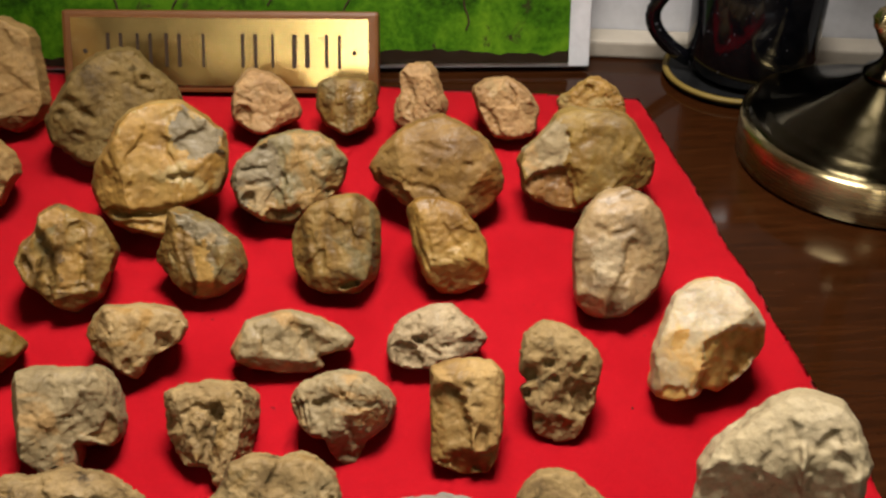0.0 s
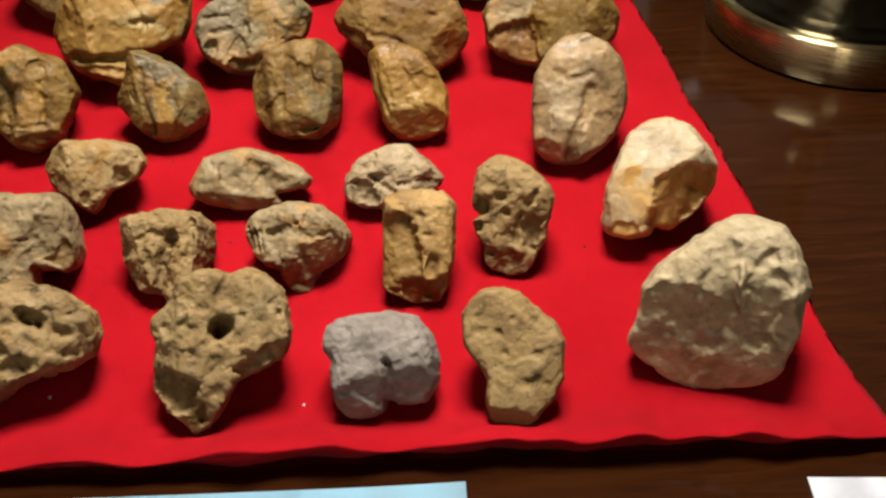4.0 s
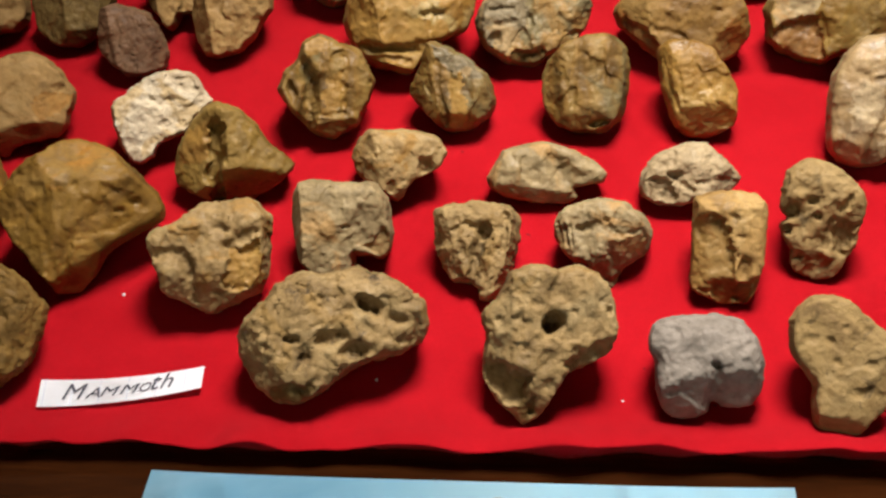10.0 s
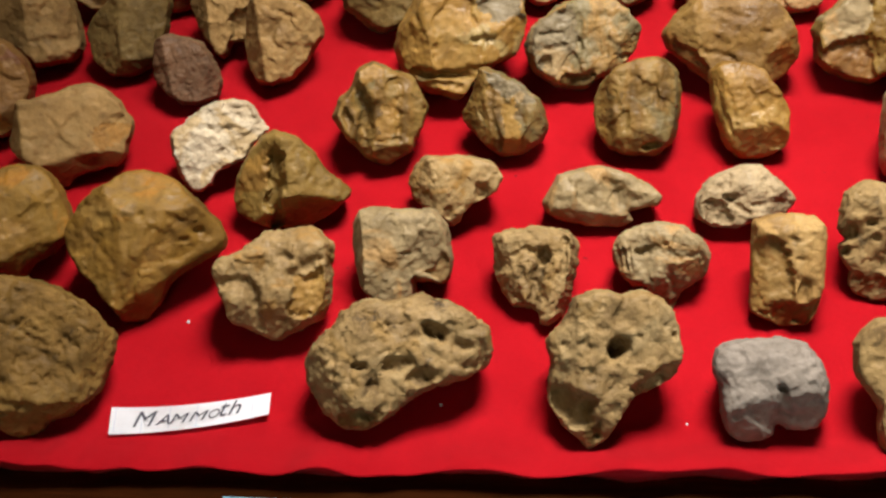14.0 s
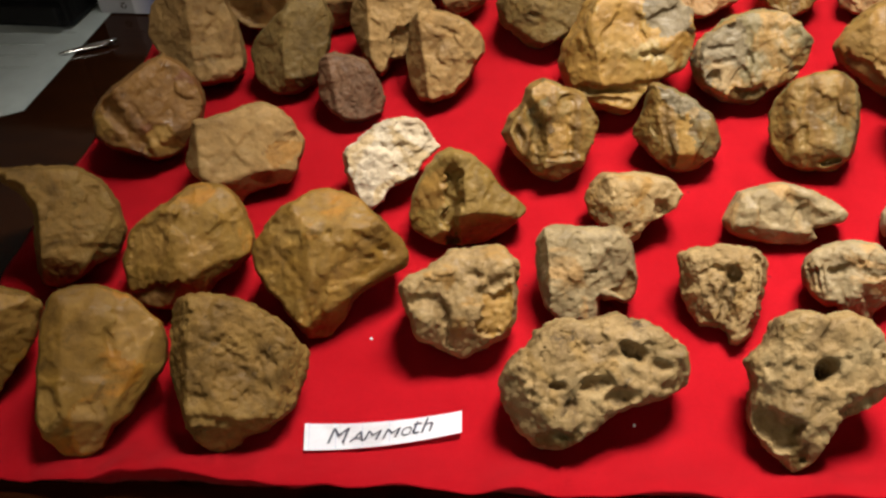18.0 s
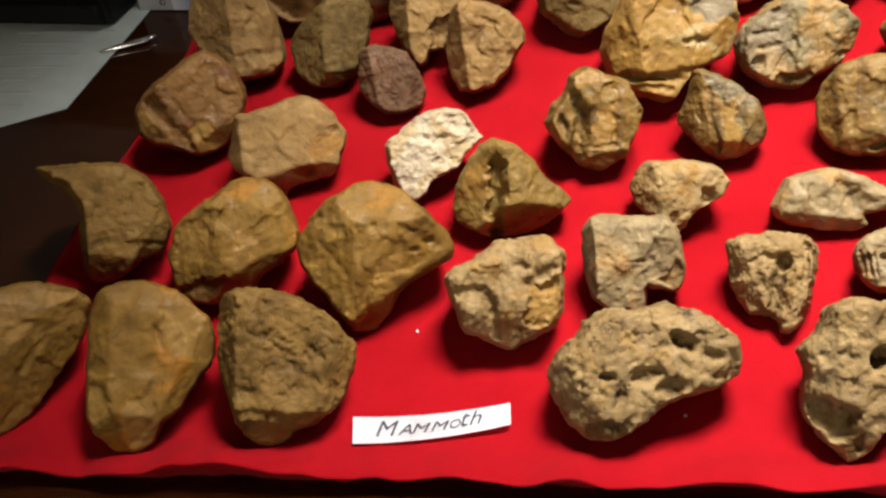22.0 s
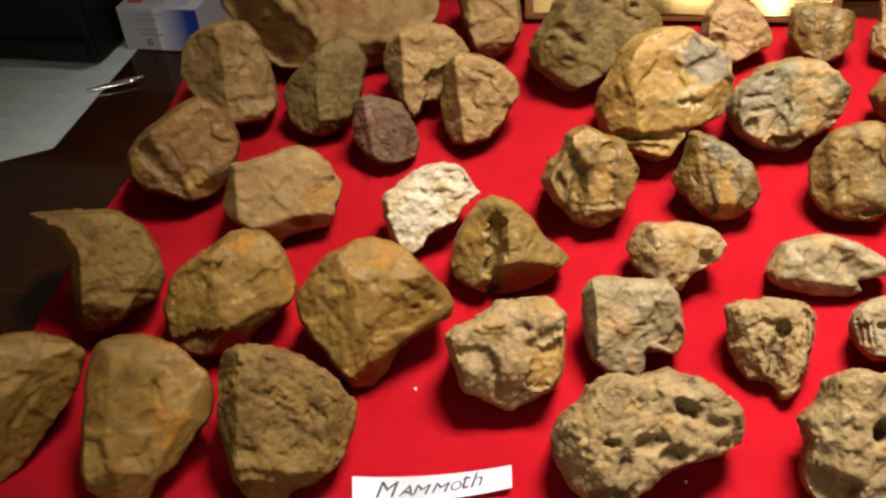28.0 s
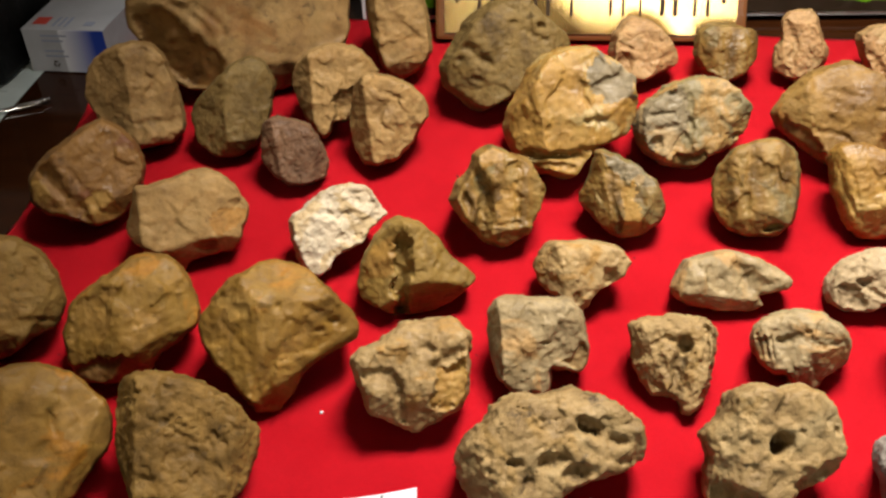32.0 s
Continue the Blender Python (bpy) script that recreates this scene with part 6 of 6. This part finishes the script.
stone("broad glossy olive brown stone with pale patch", OLIVE, (0.0637, 0.6822, 0.0276), (59.8, -3.7, 3.0), 2.54,
      [(-3.60, 0.04), (-3.29, 0.54), (-2.28, 1.44), (-1.47, 2.53), (-0.67, 2.82), (0.92, 2.69), (2.31, 2.37), (3.10, 0.97), (3.60, 0.17), (3.41, -1.23), (2.52, -1.82), (0.53, -2.21), (-0.47, -2.81), (-1.48, -2.61), (-2.69, -2.20), (-3.30, -1.58), (-3.40, -0.87)],
      [("patch", [(-3.19, -0.95), (-1.04, -0.28), (-0.81, -1.55), (-0.42, -2.73), (-2.32, -2.42)], 0.60, REDBROWN),
       ("patch", [(-3.48, 0.04), (-1.62, 2.06), (-0.75, 1.57), (-1.00, -0.18), (-2.80, -0.79)], 0.03, GREYTAN),
       ("bump", 0.03, -0.39, 0.78, 1.74, 17, 0.30),
       ("groove", [(-0.81, -0.28), (-0.50, -1.75)], 0.27, 0.25),
       ("slope", 0.51, 1.74, 91, 32, 2.54),
       ("slope", 2.24, -0.41, -31, 35, 2.33),
       ("pit", -0.88, 1.28, 0.16, 0.23, -1, 0.20),
       ("groove", [(1.09, 1.54), (1.47, -0.59)], 0.31, 0.15)], edge=0.6, rough=0.045, broken=0.12)
stone("small peach pink stone with a chipped corner", PINK, (-0.1256, 0.7346, 0.0205), (62.8, 5.3, 16.0), 1.75,
      [(-1.39, 1.75), (-0.84, 2.03), (0.38, 1.79), (1.27, 0.92), (2.17, -0.63), (0.83, -1.56), (-0.51, -2.03), (-1.84, -1.26), (-2.17, -0.71), (-2.01, 0.85)],
      [("pit", -1.37, -0.79, 0.57, 0.78, 1, 0.40),
       ("slope", -0.28, 1.09, 96, 32, 1.75),
       ("slope", 0.81, -0.64, -29, 32, 1.66),
       ("groove", [(-1.69, 0.40), (-0.94, -0.02)], 0.22, 0.15)], edge=0.4, rough=0.05)
stone("small dark brown cube-like stone", BANDED, (-0.0789, 0.7387, 0.0189), (62.4, 3.1, 12.8), 1.61,
      [(-1.67, 1.46), (-0.90, 1.80), (0.67, 1.71), (1.78, 1.39), (1.83, -0.17), (1.12, -1.30), (-0.00, -1.80), (-1.12, -1.09), (-1.83, 0.01)],
      [("slope", -0.66, 0.03, 196, 35, 1.61),
       ("slope", 0.88, 0.04, -4, 35, 1.61),
       ("slope", -0.00, 1.12, 91, 32, 1.61),
       ("groove", [(-0.22, 1.12), (-0.11, -1.28)], 0.26, 0.10)], edge=0.4, rough=0.05)
stone("small pink and grey upright stone", PINK, (-0.0358, 0.7503, 0.0222), (63.3, -6.2, 2.6), 1.52,
      [(-1.06, 1.60), (-0.42, 2.11), (0.65, 2.05), (1.18, 0.81), (1.61, -0.54), (0.97, -1.61), (-0.42, -2.11), (-1.62, -1.38), (-1.55, -0.15), (-1.07, 0.49)],
      [("groove", [(-0.73, 1.34), (-0.31, -0.21), (-0.63, -1.51)], 0.34, 0.25),
       ("slope", 0.01, 1.29, 87, 30, 1.52),
       ("slope", -1.05, -0.17, 187, 40, 1.44),
       ("bump", 0.33, -0.25, 0.63, 1.06, -3, 0.15)], edge=0.45, rough=0.07)
stone("small pale pink stone with vertical groove", PINK, (0.0144, 0.7490, 0.0192), (62.2, -1.5, 6.2), 1.62,
      [(-2.00, 1.27), (-1.22, 1.78), (0.33, 1.85), (1.45, 0.92), (2.00, -0.08), (1.67, -1.41), (0.78, -1.85), (-0.56, -1.73), (-1.23, -1.06), (-1.67, -0.06)],
      [("groove", [(-1.31, 0.05), (-0.77, -0.50), (-0.33, -1.59)], 0.48, 0.40),
       ("slope", -0.11, 1.24, 95, 28, 1.62),
       ("slope", 1.20, -0.51, -10, 28, 1.62),
       ("groove", [(0.11, 0.58), (1.20, -0.29)], 0.26, 0.10)], edge=0.45, rough=0.05)
stone("small mottled orange brown stone behind another", AMBER, (0.0637, 0.7730, 0.0159), (62.8, -3.9, 2.7), 1.38,
      [(-2.06, 0.15), (-1.15, 0.82), (-0.02, 1.47), (1.11, 1.11), (1.90, 0.09), (2.06, -1.05), (0.21, -1.47), (-1.84, -0.99)],
      [("pit", -0.24, 0.68, 0.31, 0.22, -1, 0.25),
       ("bump", 0.87, 0.55, 0.67, 0.53, -1, 0.20),
       ("slope", -1.13, 0.14, 189, 30, 1.32)], edge=0.6, rough=0.09)
stone("brown stone split by a deep dark crack", BANDED, (-0.1724, 0.5606, 0.0251), (58.6, 6.0, 20.4), 2.01,
      [(-1.25, 2.13), (-0.33, 2.55), (0.41, 2.26), (1.33, 1.91), (1.89, 1.27), (2.36, 0.36), (2.09, -0.76), (1.53, -1.89), (0.41, -2.55), (-0.71, -2.28), (-1.26, -1.55), (-2.09, -0.81), (-2.37, -0.08), (-1.99, 0.75), (-1.44, 1.22)],
      [("groove", [(-1.36, 1.36), (-0.77, 0.21), (-0.91, -2.04)], 0.54, 1.10),
       ("pit", -1.62, -0.28, 0.29, 0.61, 11, 0.30),
       ("patch", [(-0.36, 0.13), (0.67, 0.72), (0.80, -1.03), (-0.47, -1.31)], 0.06, HONEY),
       ("patch", [(-1.25, 1.93), (-0.14, 2.36), (-0.11, 1.56), (-1.04, 1.19)], 0.03, HONEY),
       ("slope", 0.22, -1.85, -79, 38, 1.81),
       ("slope", 1.30, -0.03, -4, 30, 1.97),
       ("groove", [(0.85, 1.40), (0.76, -0.94)], 0.22, 0.15),
       ("slope", 0.22, 1.75, 91, 30, 2.01),
       ("bump", -0.32, 0.76, 0.29, 0.43, 1, 0.25),
       ("bump", 1.12, 1.05, 0.54, 0.47, 1, 0.12),
       ("groove", [(-0.69, -1.32), (0.76, -1.30)], 0.18, 0.15)], edge=0.5, rough=0.06, broken=0.14)
stone("banded grey and amber three-cornered stone", BANDED, (-0.1129, 0.5778, 0.0215), (56.8, -1.1, 10.0), 1.91,
      [(-1.38, 2.21), (-0.64, 2.18), (0.81, 1.49), (1.71, 0.64), (2.21, -0.48), (1.89, -1.40), (0.99, -2.03), (-0.10, -2.21), (-0.83, -1.82), (-1.75, -0.77), (-2.21, -0.20), (-1.75, 0.73), (-1.47, 1.47)],
      [("groove", [(-0.59, 1.22), (-0.49, -0.23), (-0.10, -1.70)], 0.21, 0.18),
       ("slope", -0.77, 0.32, 191, 48, 1.91),
       ("patch", [(-1.16, 2.06), (1.14, 1.27), (1.58, 0.27), (-0.10, 0.70)], 0.06, BLUEGREY),
       ("patch", [(-0.01, 0.48), (0.70, 0.38), (1.00, -1.71), (0.12, -1.88)], 0.02, HONEY),
       ("slope", 1.49, -0.81, -21, 38, 1.76),
       ("slope", 0.44, -1.52, -91, 42, 1.63),
       ("groove", [(0.88, 0.46), (1.23, -1.53)], 0.21, 0.12)], edge=0.35, rough=0.05, broken=0.14)
stone("glossy brown barrel-shaped stone with a pit", BANDED, (-0.0499, 0.5928, 0.0234), (56.4, -4.9, 4.3), 1.83,
      [(-1.74, 1.19), (-0.92, 2.01), (0.16, 2.41), (1.22, 2.33), (1.93, 1.76), (2.11, 0.93), (2.02, -0.54), (1.76, -1.83), (1.05, -2.38), (-0.38, -2.41), (-1.29, -2.09), (-1.93, -1.24), (-2.11, 0.26)],
      [("pit", 0.82, -1.96, 0.56, 0.19, 4, 0.40),
       ("slope", -0.94, 0.06, 187, 40, 1.83),
       ("slope", 1.28, 0.20, 1, 36, 1.83),
       ("slope", 0.33, 1.67, 91, 34, 1.83),
       ("groove", [(-0.29, 1.68), (-0.37, -1.23)], 0.24, 0.12),
       ("bump", 0.50, 0.94, 0.45, 0.52, -1, 0.12),
       ("groove", [(1.02, 1.65), (1.11, -1.24)], 0.21, 0.10),
       ("slope", 0.15, -1.59, -91, 30, 1.74)], edge=0.5, rough=0.045, broken=0.1)
stone("glossy honey amber angular stone", AMBER, (0.0024, 0.6005, 0.0220), (55.4, 0.2, 8.6), 1.69,
      [(-1.98, 1.85), (-1.39, 2.31), (-0.22, 2.31), (0.80, 1.85), (1.26, 1.21), (1.88, 0.11), (1.98, -0.99), (1.72, -1.72), (0.99, -2.18), (-0.22, -2.31), (-1.12, -1.72), (-1.57, -0.26)],
      [("slope", -1.00, -0.07, 190, 58, 1.69),
       ("slope", 0.07, 1.54, 92, 30, 1.69),
       ("groove", [(-1.45, 0.82), (-0.82, -1.32)], 0.18, 0.20),
       ("groove", [(-1.18, 1.18), (-0.55, -1.50)], 0.18, 0.15),
       ("slope", 0.43, -0.96, -80, 38, 1.56),
       ("slope", 1.14, 0.11, 0, 26, 1.69),
       ("groove", [(-0.29, 1.18), (0.97, -0.79)], 0.21, 0.12)], edge=0.3, rough=0.045, broken=0.1)
stone("glossy grey and cream weathered pebble", PEBBLE, (0.0842, 0.5964, 0.0290), (55.3, -4.7, 1.5), 1.89,
      [(-2.20, 0.79), (-1.67, 2.03), (-0.79, 2.91), (0.26, 3.12), (1.30, 2.63), (1.91, 1.83), (2.20, 0.78), (2.20, -0.45), (1.82, -1.42), (1.13, -2.22), (0.26, -2.93), (-0.62, -3.12), (-1.50, -2.86), (-2.08, -2.24), (-2.15, -0.99)],
      [("groove", [(0.59, 0.42), (0.25, -0.96), (-0.34, -2.86)], 0.44, 0.35),
       ("slope", 0.42, -0.62, -15, 34, 1.89),
       ("groove", [(-1.11, 1.11), (-0.43, 0.68), (0.59, 1.10)], 0.24, 0.14),
       ("slope", -0.43, 1.80, 95, 30, 1.89),
       ("bump", -0.69, -0.62, 0.58, 1.53, -5, 0.15),
       ("patch", [(-1.11, 0.42), (0.17, 0.76), (-0.17, -1.31), (-1.20, -1.83)], 0.00, WHITETAN),
       ("slope", -1.11, -2.17, -110, 35, 1.70),
       ("groove", [(-1.46, -0.97), (-1.54, -2.35)], 0.20, 0.10)], edge=1.1, rough=0.04, fine=0.008, broken=0.08)
